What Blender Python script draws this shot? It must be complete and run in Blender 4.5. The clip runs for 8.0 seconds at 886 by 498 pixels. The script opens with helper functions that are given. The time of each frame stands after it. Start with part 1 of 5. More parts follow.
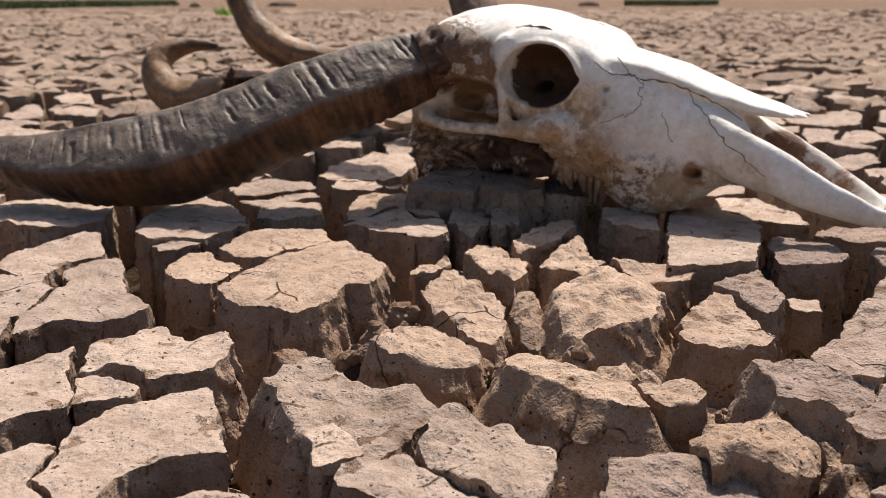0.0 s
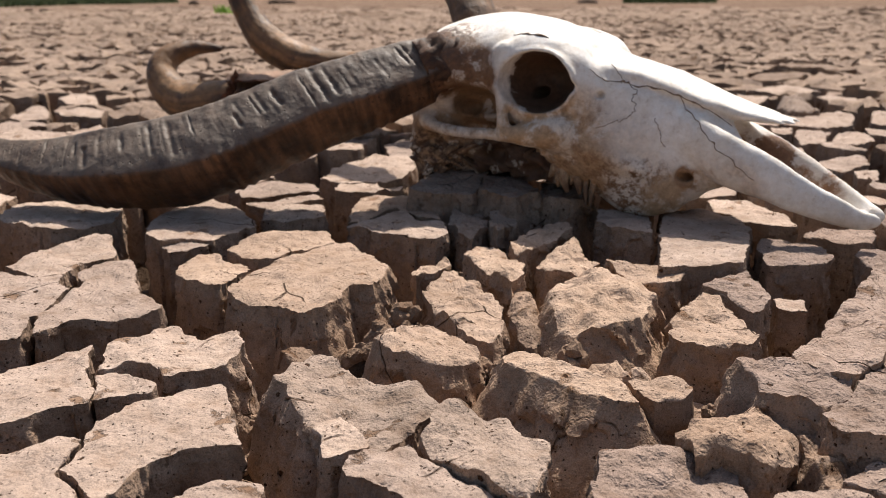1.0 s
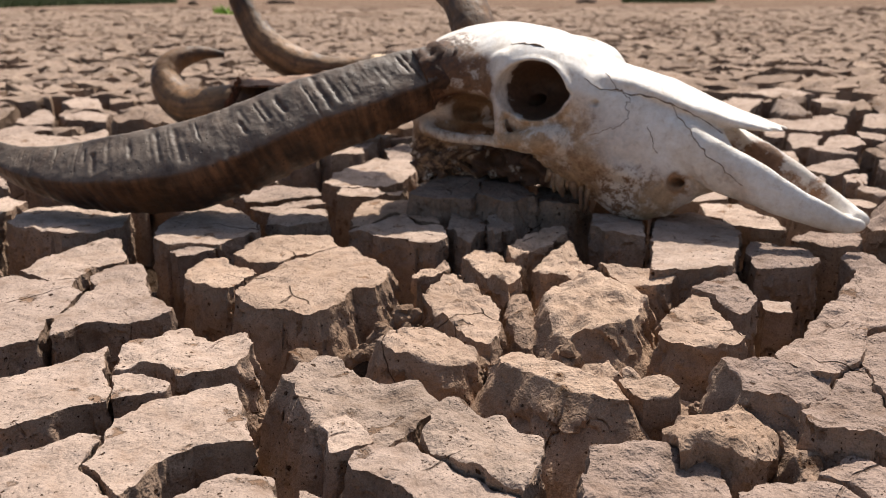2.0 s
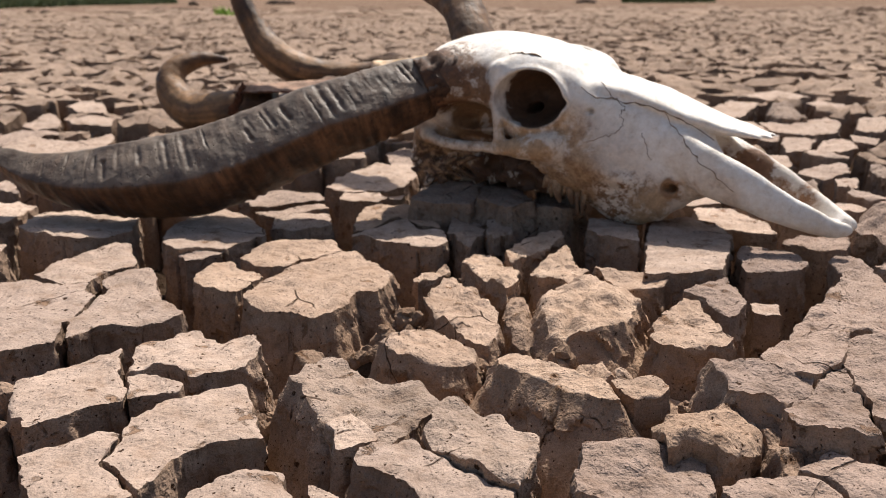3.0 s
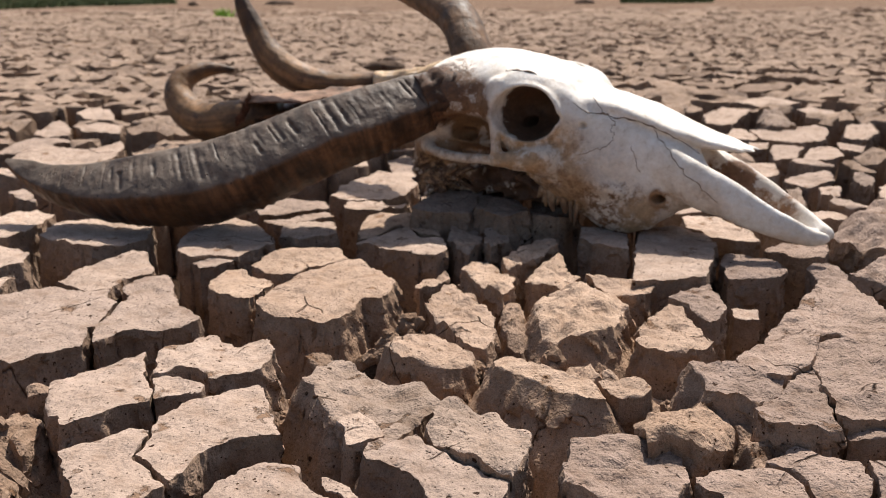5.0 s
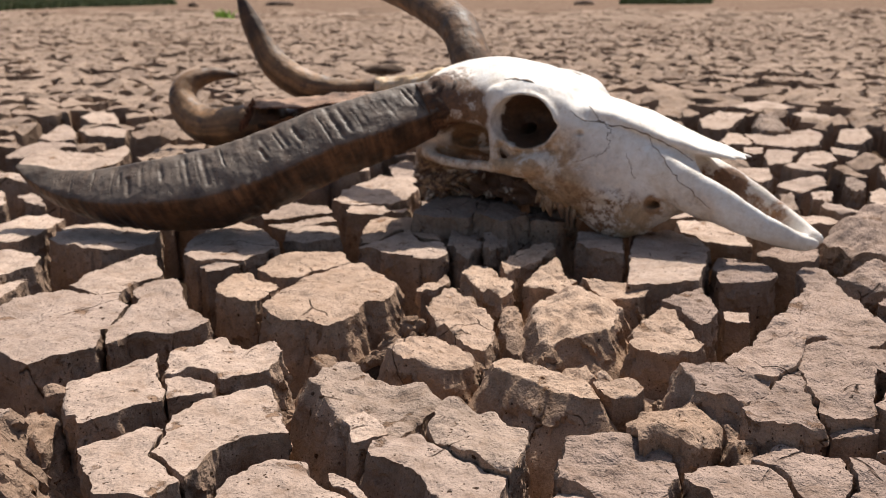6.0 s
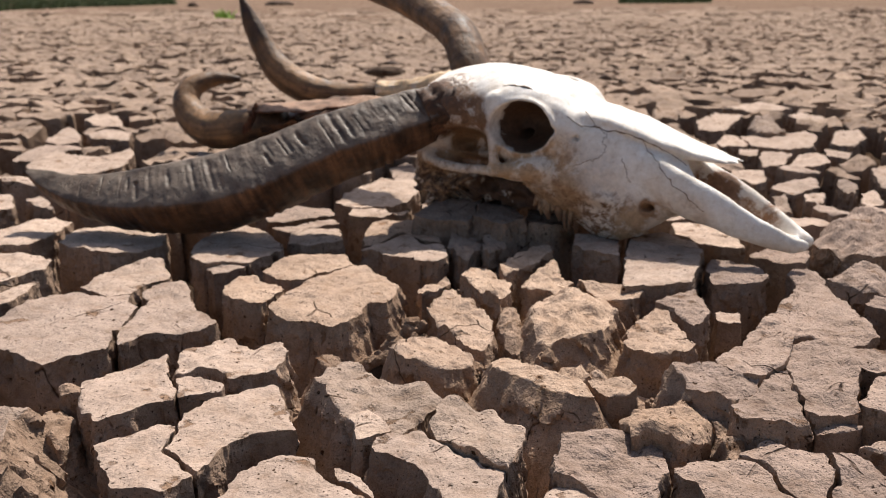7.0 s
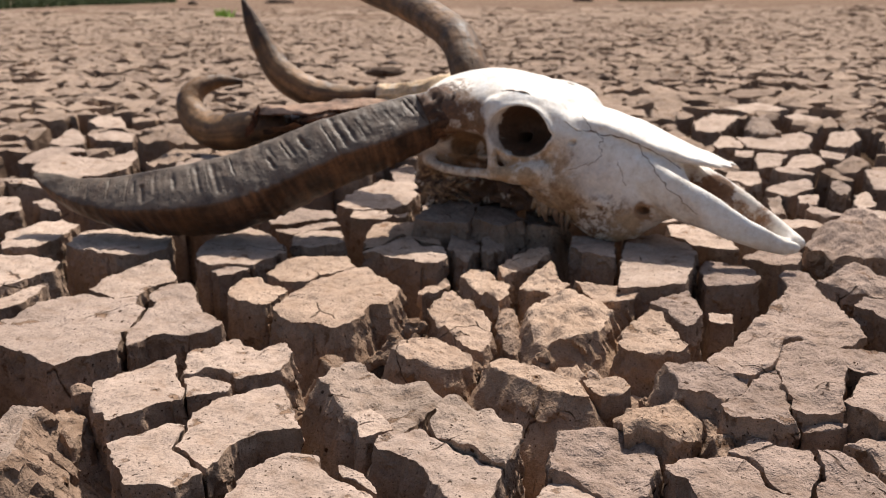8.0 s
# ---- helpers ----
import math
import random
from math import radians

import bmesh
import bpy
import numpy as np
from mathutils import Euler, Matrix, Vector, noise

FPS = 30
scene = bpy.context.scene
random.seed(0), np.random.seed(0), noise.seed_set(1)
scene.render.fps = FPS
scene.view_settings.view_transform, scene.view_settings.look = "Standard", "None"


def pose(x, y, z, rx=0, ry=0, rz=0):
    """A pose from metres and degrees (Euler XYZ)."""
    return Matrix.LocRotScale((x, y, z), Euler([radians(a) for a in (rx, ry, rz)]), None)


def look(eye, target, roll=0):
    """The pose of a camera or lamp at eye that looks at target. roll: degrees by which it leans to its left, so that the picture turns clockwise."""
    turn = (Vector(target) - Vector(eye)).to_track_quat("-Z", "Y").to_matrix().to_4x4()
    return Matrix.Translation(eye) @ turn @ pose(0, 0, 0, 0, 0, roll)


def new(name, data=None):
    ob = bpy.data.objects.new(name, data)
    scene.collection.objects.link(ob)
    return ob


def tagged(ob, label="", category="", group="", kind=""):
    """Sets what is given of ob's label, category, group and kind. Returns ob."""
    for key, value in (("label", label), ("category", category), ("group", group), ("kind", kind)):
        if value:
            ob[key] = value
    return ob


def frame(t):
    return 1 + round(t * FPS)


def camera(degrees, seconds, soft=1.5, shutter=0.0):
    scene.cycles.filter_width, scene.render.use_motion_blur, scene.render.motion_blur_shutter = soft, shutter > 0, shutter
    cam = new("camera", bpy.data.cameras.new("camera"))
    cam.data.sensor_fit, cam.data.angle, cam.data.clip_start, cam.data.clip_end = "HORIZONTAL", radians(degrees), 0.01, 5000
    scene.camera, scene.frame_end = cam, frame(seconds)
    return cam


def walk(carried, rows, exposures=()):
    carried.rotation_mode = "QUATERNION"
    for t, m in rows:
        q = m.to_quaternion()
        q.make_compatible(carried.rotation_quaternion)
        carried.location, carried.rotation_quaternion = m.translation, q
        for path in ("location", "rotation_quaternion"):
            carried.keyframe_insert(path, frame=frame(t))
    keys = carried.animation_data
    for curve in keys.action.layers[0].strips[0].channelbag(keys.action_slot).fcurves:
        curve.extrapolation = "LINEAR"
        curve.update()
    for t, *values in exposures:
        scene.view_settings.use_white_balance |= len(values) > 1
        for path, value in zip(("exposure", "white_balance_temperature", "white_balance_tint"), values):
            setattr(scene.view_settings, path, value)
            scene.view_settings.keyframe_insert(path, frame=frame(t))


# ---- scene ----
cam = camera(52.5, 8.0, soft=0.35)
cam.data.dof.use_dof = True
cam.data.dof.focus_distance, cam.data.dof.aperture_fstop = 0.64, 13.0
METRES, EYE, TILT, LEAN, TURN = 0.25, 0.243, -15.7, 0.0, 0.0
ROWS = [
    (0.0, 0.0, 0.0, 0.0, 0.0, 0.0, -0.0),
    (0.5, -0.0027, -0.0701, 0.0092, -0.01, -0.12, 0.01),
    (1.0, -0.0047, -0.1341, 0.0193, -0.06, -0.19, 0.02),
    (1.5, -0.0055, -0.1989, 0.0289, -0.1, -0.22, 0.07),
    (3.0, -0.0067, -0.3906, 0.0601, -0.1, -0.25, 0.15),
    (3.5, -0.0077, -0.4495, 0.0712, -0.12, -0.27, 0.17),
    (4.0, -0.0089, -0.5136, 0.082, -0.13, -0.28, 0.19),
    (4.5, -0.0094, -0.5698, 0.0923, -0.14, -0.3, 0.2),
    (6.0, -0.0173, -0.758, 0.1223, -0.2, -0.26, 0.15),
    (6.5, -0.0185, -0.8177, 0.1325, -0.21, -0.29, 0.2),
    (7.0, -0.0197, -0.8793, 0.1416, -0.21, -0.33, 0.25),
    (7.5, -0.0197, -0.9373, 0.152, -0.22, -0.38, 0.28),
    (8.0, -0.0192, -0.9852, 0.1661, -0.21, -0.48, 0.3),
]
walk(cam, [(t, pose(0, 0, EYE, TILT, LEAN, TURN) @ pose(METRES * x, METRES * y, METRES * z, 90 + pitch, roll, yaw)) for t, x, y, z, yaw, pitch, roll in ROWS])

# ---- light: high sun behind the skull, a little to the right; clear sky ----
SUN_FROM = Vector((0.25, 0.56, 1.0)).normalized()
SUN_UP = math.asin(SUN_FROM.z)
SUN_TURN = math.atan2(SUN_FROM.x, SUN_FROM.y)
world = bpy.data.worlds.new("sky")
scene.world = world
world.use_nodes = True
wn = world.node_tree
sky = wn.nodes.new("ShaderNodeTexSky")
sky.sky_type, sky.sun_disc = "NISHITA", False
sky.sun_elevation, sky.sun_rotation = SUN_UP, SUN_TURN
sky.dust_density = 3.0
wn.links.new(sky.outputs[0], wn.nodes["Background"].inputs[0])
wn.nodes["Background"].inputs[1].default_value = 0.086
sun_data = bpy.data.lights.new("sun", "SUN")
sun_data.energy, sun_data.angle, sun_data.color = 4.85, radians(0.6), (1.0, 0.93, 0.855)
sun = new("sun", sun_data)
sun.matrix_world = look(SUN_FROM * 50, (0, 0, 0))
scene.view_settings.exposure = 0.45


# ---- materials ----
def material(name, rough=0.9, spec=0.25):
    m = bpy.data.materials.new(name)
    m.use_nodes = True
    n = m.node_tree.nodes
    b = n["Principled BSDF"]
    b.inputs["Roughness"].default_value = rough
    b.inputs["Specular IOR Level"].default_value = spec
    return m, m.node_tree, b


def node(tree, kind, at=None, **values):
    n = tree.nodes.new(kind)
    for key, value in values.items():
        n.inputs[key.replace("_", " ")].default_value = value
    if at is not None:
        tree.links.new(at, n.inputs["Vector"])
    return n


def ramp(tree, fac, stops):
    n = tree.nodes.new("ShaderNodeValToRGB")
    e = n.color_ramp.elements
    while len(e) < len(stops):
        e.new(0.5)
    for k, (place, col) in zip(e, stops):
        k.position = place
        k.color = (*col, 1) if isinstance(col, tuple) else (col, col, col, 1)
    tree.links.new(fac, n.inputs[0])
    return n.outputs[0]


def mix(tree, how, fac, a, b):
    n = tree.nodes.new("ShaderNodeMix")
    n.data_type, n.blend_type = "RGBA", how
    for slot, v in ((0, fac), (6, a), (7, b)):
        if isinstance(v, (int, float)):
            n.inputs[slot].default_value = v
        elif isinstance(v, tuple):
            n.inputs[slot].default_value = (*v, 1)
        else:
            tree.links.new(v, n.inputs[slot])
    return n.outputs[2]


def bumps(tree, shader, layers):
    last = None
    for height, strength, distance in layers:
        n = tree.nodes.new("ShaderNodeBump")
        n.inputs["Strength"].default_value, n.inputs["Distance"].default_value = strength, distance
        tree.links.new(height, n.inputs["Height"])
        if last:
            tree.links.new(last, n.inputs["Normal"])
        last = n.outputs[0]
    tree.links.new(last, shader.inputs["Normal"])


def mud(name, light, dark, pores, grit, by_island=False, lumps=0.004, spec=0.1):
    """Dry mud: colour drifting at several scales, small pores, hairline cracks, brown crumbly patches."""
    m, t, b = material(name, 0.95, spec)
    at = t.nodes.new("ShaderNodeNewGeometry").outputs["Position"]
    wide = node(t, "ShaderNodeTexNoise", at, Scale=11.0, Detail=5.0, Roughness=0.6)
    mid = node(t, "ShaderNodeTexNoise", at, Scale=48.0, Detail=5.0, Roughness=0.62)
    fine = node(t, "ShaderNodeTexNoise", at, Scale=210.0, Detail=5.0, Roughness=0.7)
    hair = node(t, "ShaderNodeTexNoise", at, Scale=900.0, Detail=3.0, Roughness=0.7)
    keep = node(t, "ShaderNodeTexNoise", at, Scale=17.0, Detail=2.0)
    broad = node(t, "ShaderNodeTexNoise", at, Scale=0.9, Detail=4.0, Roughness=0.6)
    col = ramp(t, wide.outputs[0], [(0.32, dark), (0.6, light)])
    col = mix(t, "MULTIPLY", 0.8, col, ramp(t, mid.outputs[0], [(0.32, (0.76, 0.70, 0.65)), (0.46, (0.98, 0.97, 0.96)), (0.70, (1.16, 1.17, 1.19))]))
    col = mix(t, "MULTIPLY", 0.8, col, ramp(t, fine.outputs[0], [(0.28, 0.66), (0.44, 0.98), (0.7, 1.15)]))
    col = mix(t, "MULTIPLY", 0.7, col, ramp(t, hair.outputs[0], [(0.3, 0.55), (0.48, 1.0), (0.7, 1.25)]))
    col = mix(t, "MULTIPLY", 1.0, col, ramp(t, broad.outputs[0], [(0.3, (0.90, 0.885, 0.87)), (0.5, (1.0, 1.0, 1.0)), (0.7, (1.10, 1.11, 1.12))]))
    if by_island:
        rnd = t.nodes.new("ShaderNodeNewGeometry").outputs["Random Per Island"]
    else:
        rnd = t.nodes.new("ShaderNodeObjectInfo").outputs["Random"]
    col = mix(t, "MULTIPLY", 1.0, col, ramp(t, rnd, [(0.0, (0.87, 0.845, 0.83)), (1.0, (1.14, 1.11, 1.07))]))

    def bent(amount, by):
        n = t.nodes.new("ShaderNodeMix")
        n.data_type, n.blend_type = "RGBA", "ADD"
        n.inputs[0].default_value = amount
        t.links.new(at, n.inputs[6])
        t.links.new(by, n.inputs[7])
        return n.outputs[2]

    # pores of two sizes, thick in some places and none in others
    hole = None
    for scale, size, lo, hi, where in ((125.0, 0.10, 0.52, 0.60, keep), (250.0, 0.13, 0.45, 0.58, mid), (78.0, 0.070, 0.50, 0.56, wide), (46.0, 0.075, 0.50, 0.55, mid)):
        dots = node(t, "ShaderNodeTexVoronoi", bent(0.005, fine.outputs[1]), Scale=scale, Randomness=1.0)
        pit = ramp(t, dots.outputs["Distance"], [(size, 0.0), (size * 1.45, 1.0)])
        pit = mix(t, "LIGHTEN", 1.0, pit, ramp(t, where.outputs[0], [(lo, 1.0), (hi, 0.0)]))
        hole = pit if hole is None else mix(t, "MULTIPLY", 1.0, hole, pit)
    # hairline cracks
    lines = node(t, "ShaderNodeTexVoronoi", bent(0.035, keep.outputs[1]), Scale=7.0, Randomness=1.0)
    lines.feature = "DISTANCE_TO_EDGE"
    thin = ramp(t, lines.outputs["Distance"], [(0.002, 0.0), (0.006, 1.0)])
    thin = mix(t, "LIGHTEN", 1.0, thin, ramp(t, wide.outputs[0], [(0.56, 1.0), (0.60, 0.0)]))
    # crumbly brown patches where the skin of the mud has flaked off
    patch = node(t, "ShaderNodeTexNoise", bent(0.012, fine.outputs[1]), Scale=27.0, Detail=4.0, Roughness=0.6)
    flaked = ramp(t, patch.outputs[0], [(0.63, 0.0), (0.67, 1.0)])
    col = mix(t, "MULTIPLY", flaked, col, (0.66, 0.56, 0.47))
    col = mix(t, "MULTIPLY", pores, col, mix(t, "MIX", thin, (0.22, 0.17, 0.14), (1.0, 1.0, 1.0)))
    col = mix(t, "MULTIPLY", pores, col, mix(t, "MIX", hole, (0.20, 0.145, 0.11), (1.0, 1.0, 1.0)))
    t.links.new(col, b.inputs["Base Color"])
    swell = node(t, "ShaderNodeTexNoise", at, Scale=24.0, Detail=2.0, Roughness=0.5)
    knobs = node(t, "ShaderNodeTexNoise", at, Scale=90.0, Detail=3.0, Roughness=0.6)
    grains = node(t, "ShaderNodeTexNoise", at, Scale=380.0, Detail=2.0, Roughness=0.6)
    bumps(t, b, [(wide.outputs[0], 0.3, lumps), (swell.outputs[0], min(1.0, 0.5 * grit), 0.014), (knobs.outputs[0], min(1.0, 0.48 * grit), 0.0068), (grains.outputs[0], min(1.0, 0.48 * grit), 0.0029), (flaked, 0.8, -0.002), (hole, 1.0 * pores, 0.003), (thin, 0.9 * pores, 0.003)])
    return m


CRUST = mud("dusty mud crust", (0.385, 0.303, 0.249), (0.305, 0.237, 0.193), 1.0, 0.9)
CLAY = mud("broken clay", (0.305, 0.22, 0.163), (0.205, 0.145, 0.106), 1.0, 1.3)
# Darker crust copy: self-shading of the far clods is put into its colour.
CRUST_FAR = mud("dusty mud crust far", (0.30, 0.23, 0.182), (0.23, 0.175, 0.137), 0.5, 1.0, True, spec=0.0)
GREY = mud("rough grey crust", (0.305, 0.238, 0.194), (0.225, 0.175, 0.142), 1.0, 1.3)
# Browner crust, also darkened to carry the shade of slabs tilted from the sun.
SHADED_BROWN = mud("browner shaded mud crust", (0.285, 0.218, 0.181), (0.21, 0.158, 0.129), 1.0, 1.5)
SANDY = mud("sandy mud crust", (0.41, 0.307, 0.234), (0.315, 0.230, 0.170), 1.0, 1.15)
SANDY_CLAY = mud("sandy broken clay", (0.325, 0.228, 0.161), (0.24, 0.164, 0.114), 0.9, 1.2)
CLAY_FAR = mud("broken clay far", (0.25, 0.178, 0.129), (0.185, 0.13, 0.094), 0.3, 1.2, True, spec=0.0)
# Soil coloured extra dark, so the shade of deep cracks is in its colour.
SOIL = mud("shade-darkened crack soil", (0.075, 0.052, 0.037), (0.042, 0.029, 0.021), 0.2, 2.0, lumps=0.05, spec=0.0)


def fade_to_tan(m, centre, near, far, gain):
    """Towards the far shore the crack soil, darkened for shade, gives way to bare tan earth, along a ragged border."""
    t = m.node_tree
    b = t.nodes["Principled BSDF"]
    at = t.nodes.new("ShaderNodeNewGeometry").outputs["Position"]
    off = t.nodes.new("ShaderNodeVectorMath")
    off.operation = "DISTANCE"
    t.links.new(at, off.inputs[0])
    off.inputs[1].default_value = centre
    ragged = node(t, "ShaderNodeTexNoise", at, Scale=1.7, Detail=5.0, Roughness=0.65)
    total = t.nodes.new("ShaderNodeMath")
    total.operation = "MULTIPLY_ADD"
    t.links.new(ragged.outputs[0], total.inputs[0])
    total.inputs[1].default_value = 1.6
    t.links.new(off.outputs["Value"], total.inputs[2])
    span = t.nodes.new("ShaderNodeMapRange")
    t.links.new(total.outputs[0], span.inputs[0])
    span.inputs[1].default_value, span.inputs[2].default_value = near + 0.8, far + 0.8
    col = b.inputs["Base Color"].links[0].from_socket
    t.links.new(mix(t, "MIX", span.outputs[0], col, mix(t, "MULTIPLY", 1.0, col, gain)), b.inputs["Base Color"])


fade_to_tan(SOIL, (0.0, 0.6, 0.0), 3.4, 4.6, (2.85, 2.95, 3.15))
MUDS = {"dusty": [CRUST, CLAY], "grey": [GREY, CLAY], "brown": [SHADED_BROWN, CLAY], "sandy": [SANDY, SANDY_CLAY], "clay": [CLAY, CLAY]}


# ---- mesh tools ----
def solid(name, verts, faces, mats, slots=None, smooth=True, parent=None, label="", crease=0):
    me = bpy.data.meshes.new(name)
    me.from_pydata(verts, [], faces)
    for m in mats:
        me.materials.append(m)
    if slots is not None:
        me.polygons.foreach_set("material_index", slots)
    me.polygons.foreach_set("use_smooth", [smooth] * len(faces))
    me.update()
    if crease:
        me.set_sharp_from_angle(angle=radians(crease))
    ob = new(name, me)
    ob.parent = parent
    if label:
        ob["label"] = label
    return ob


def fbm(p, octaves=4):
    return noise.fractal(p, 1.0, 2.0, octaves)


def glide(points, per):
    """A Catmull-Rom line through the points."""
    pts = [Vector(p) for p in points]
    pts = [2 * pts[0] - pts[1]] + pts + [2 * pts[-1] - pts[-2]]
    out = []
    for i in range(1, len(pts) - 2):
        a, b, c, d = pts[i - 1:i + 3]
        for k in range(per):
            s = k / per
            out.append(0.5 * (2 * b + (c - a) * s + (2 * a - 5 * b + 4 * c - d) * s * s + (3 * b - a - 3 * c + d) * s ** 3))
    out.append(pts[-2])
    return out


# ---- ground sheet, out to the horizon ----
# rubble that half fills the wider cracks: x, y, reach, height
HEAPS = ((0.045, 0.63, 0.04, 0.070), (0.105, 0.60, 0.04, 0.072), (0.068, 0.72, 0.03, 0.060), (0.02, 0.88, 0.04, 0.06), (-0.035, 0.73, 0.03, 0.065),
         (-0.135, 0.60, 0.04, 0.05), (0.19, 0.55, 0.035, 0.05), (0.23, 0.58, 0.03, 0.04), (-0.24, 0.70, 0.05, 0.035), (0.30, 0.69, 0.04, 0.03),
         (0.145, 1.02, 0.06, 0.04), (0.08, 0.74, 0.20, 0.028), (0.22, 0.50, 0.10, 0.02), (-0.06, 0.68, 0.035, 0.065), (-0.22, 1.00, 0.05, 0.05), (0.0, 0.57, 0.03, 0.035))


def ground_height(x, y):
    ahead = (math.hypot(x, y) - 3.8) / 2.6 + max(0.0, abs(x) - 1.1 - 0.62 * max(0.0, y)) / 0.8
    around = (math.hypot(x, y - 1.0) - 3.5 - 0.7 * noise.noise(Vector((x * 0.5, y * 0.5, 7)))) / 0.8
    far = min(1.0, max(0.0, min(ahead, around) if y > 0 else around))
    deep = 0.112 - 0.05 * min(1.0, max(0.0, (math.hypot(x, y) - 1.25) / 0.6))
    z = -deep * (1 - far) + 0.010 * far + 0.012 * fbm(Vector((x * 9, y * 9, 0.0)), 3) * (1 - far) + 0.02 * far * fbm(Vector((x * 0.7, y * 0.7, 3.0)), 3)
    if abs(x) < 0.8 and 0.2 < y < 1.6:
        heap = sum(h * math.exp(-((x - a) ** 2 + (y - b) ** 2) / (r * r)) for a, b, r, h in HEAPS)
        z += heap * (0.8 + 0.5 * noise.noise(Vector((x * 45, y * 45, 5)))) + 0.010 * fbm(Vector((x * 38, y * 38, 9)), 3)
    return z


def stretch(fine, reach, step, grow, end):
    """Places along one axis: even steps in the middle, then growing ones out to the end."""
    out = [fine + step * k for k in range(int((reach - fine) / step) + 1)]
    hi, lo, d = out[-1], out[0], step
    while hi < end:
        d *= grow
        hi, lo = hi + d, lo - d
        out = [lo] + out + [hi]
    return out


def make_ground():
    xs, ys = stretch(-0.62, 0.62, 0.009, 1.075, 2500), stretch(0.25, 1.35, 0.009, 1.075, 2500)
    nx, ny = len(xs), len(ys)
    verts = [(x, y, ground_height(x, y)) for y in ys for x in xs]
    faces = []
    for j in range(ny - 1):
        for i in range(nx - 1):
            a = j * nx + i
            faces.append((a, a + 1, a + nx + 1, a + nx))
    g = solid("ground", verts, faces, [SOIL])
    return tagged(g, "bare brown earth of a dried lake bed, cracked into clods", "ground", kind="structure")


ground = make_ground()
PLAN = []
COUNT = [0]


FINE = (0.0012, 0.0032, 0.006, 0.009, 0.0122, 0.0155, 0.019, 0.0225, 0.026, 0.030, 0.034, 0.0385, 0.043, 0.048, 0.0535, 0.06, 0.068, 0.08, 0.10, 0.14)
COARSE = (0.003, 0.01, 0.02, 0.034, 0.06, 0.135)


def facets(p, size, lean):
    """Height of a broken face: flat chips, each with its own level and slant."""
    q = p / size
    spots = noise.voronoi(q)[1]
    c = spots[0]
    slant = noise.cell_vector(c * 7.3 + Vector((0.37, 0.11, 0.23)))
    return size * (0.12 * (noise.cell(c * 5.1) - 0.5) + lean * slant.dot(q - c))


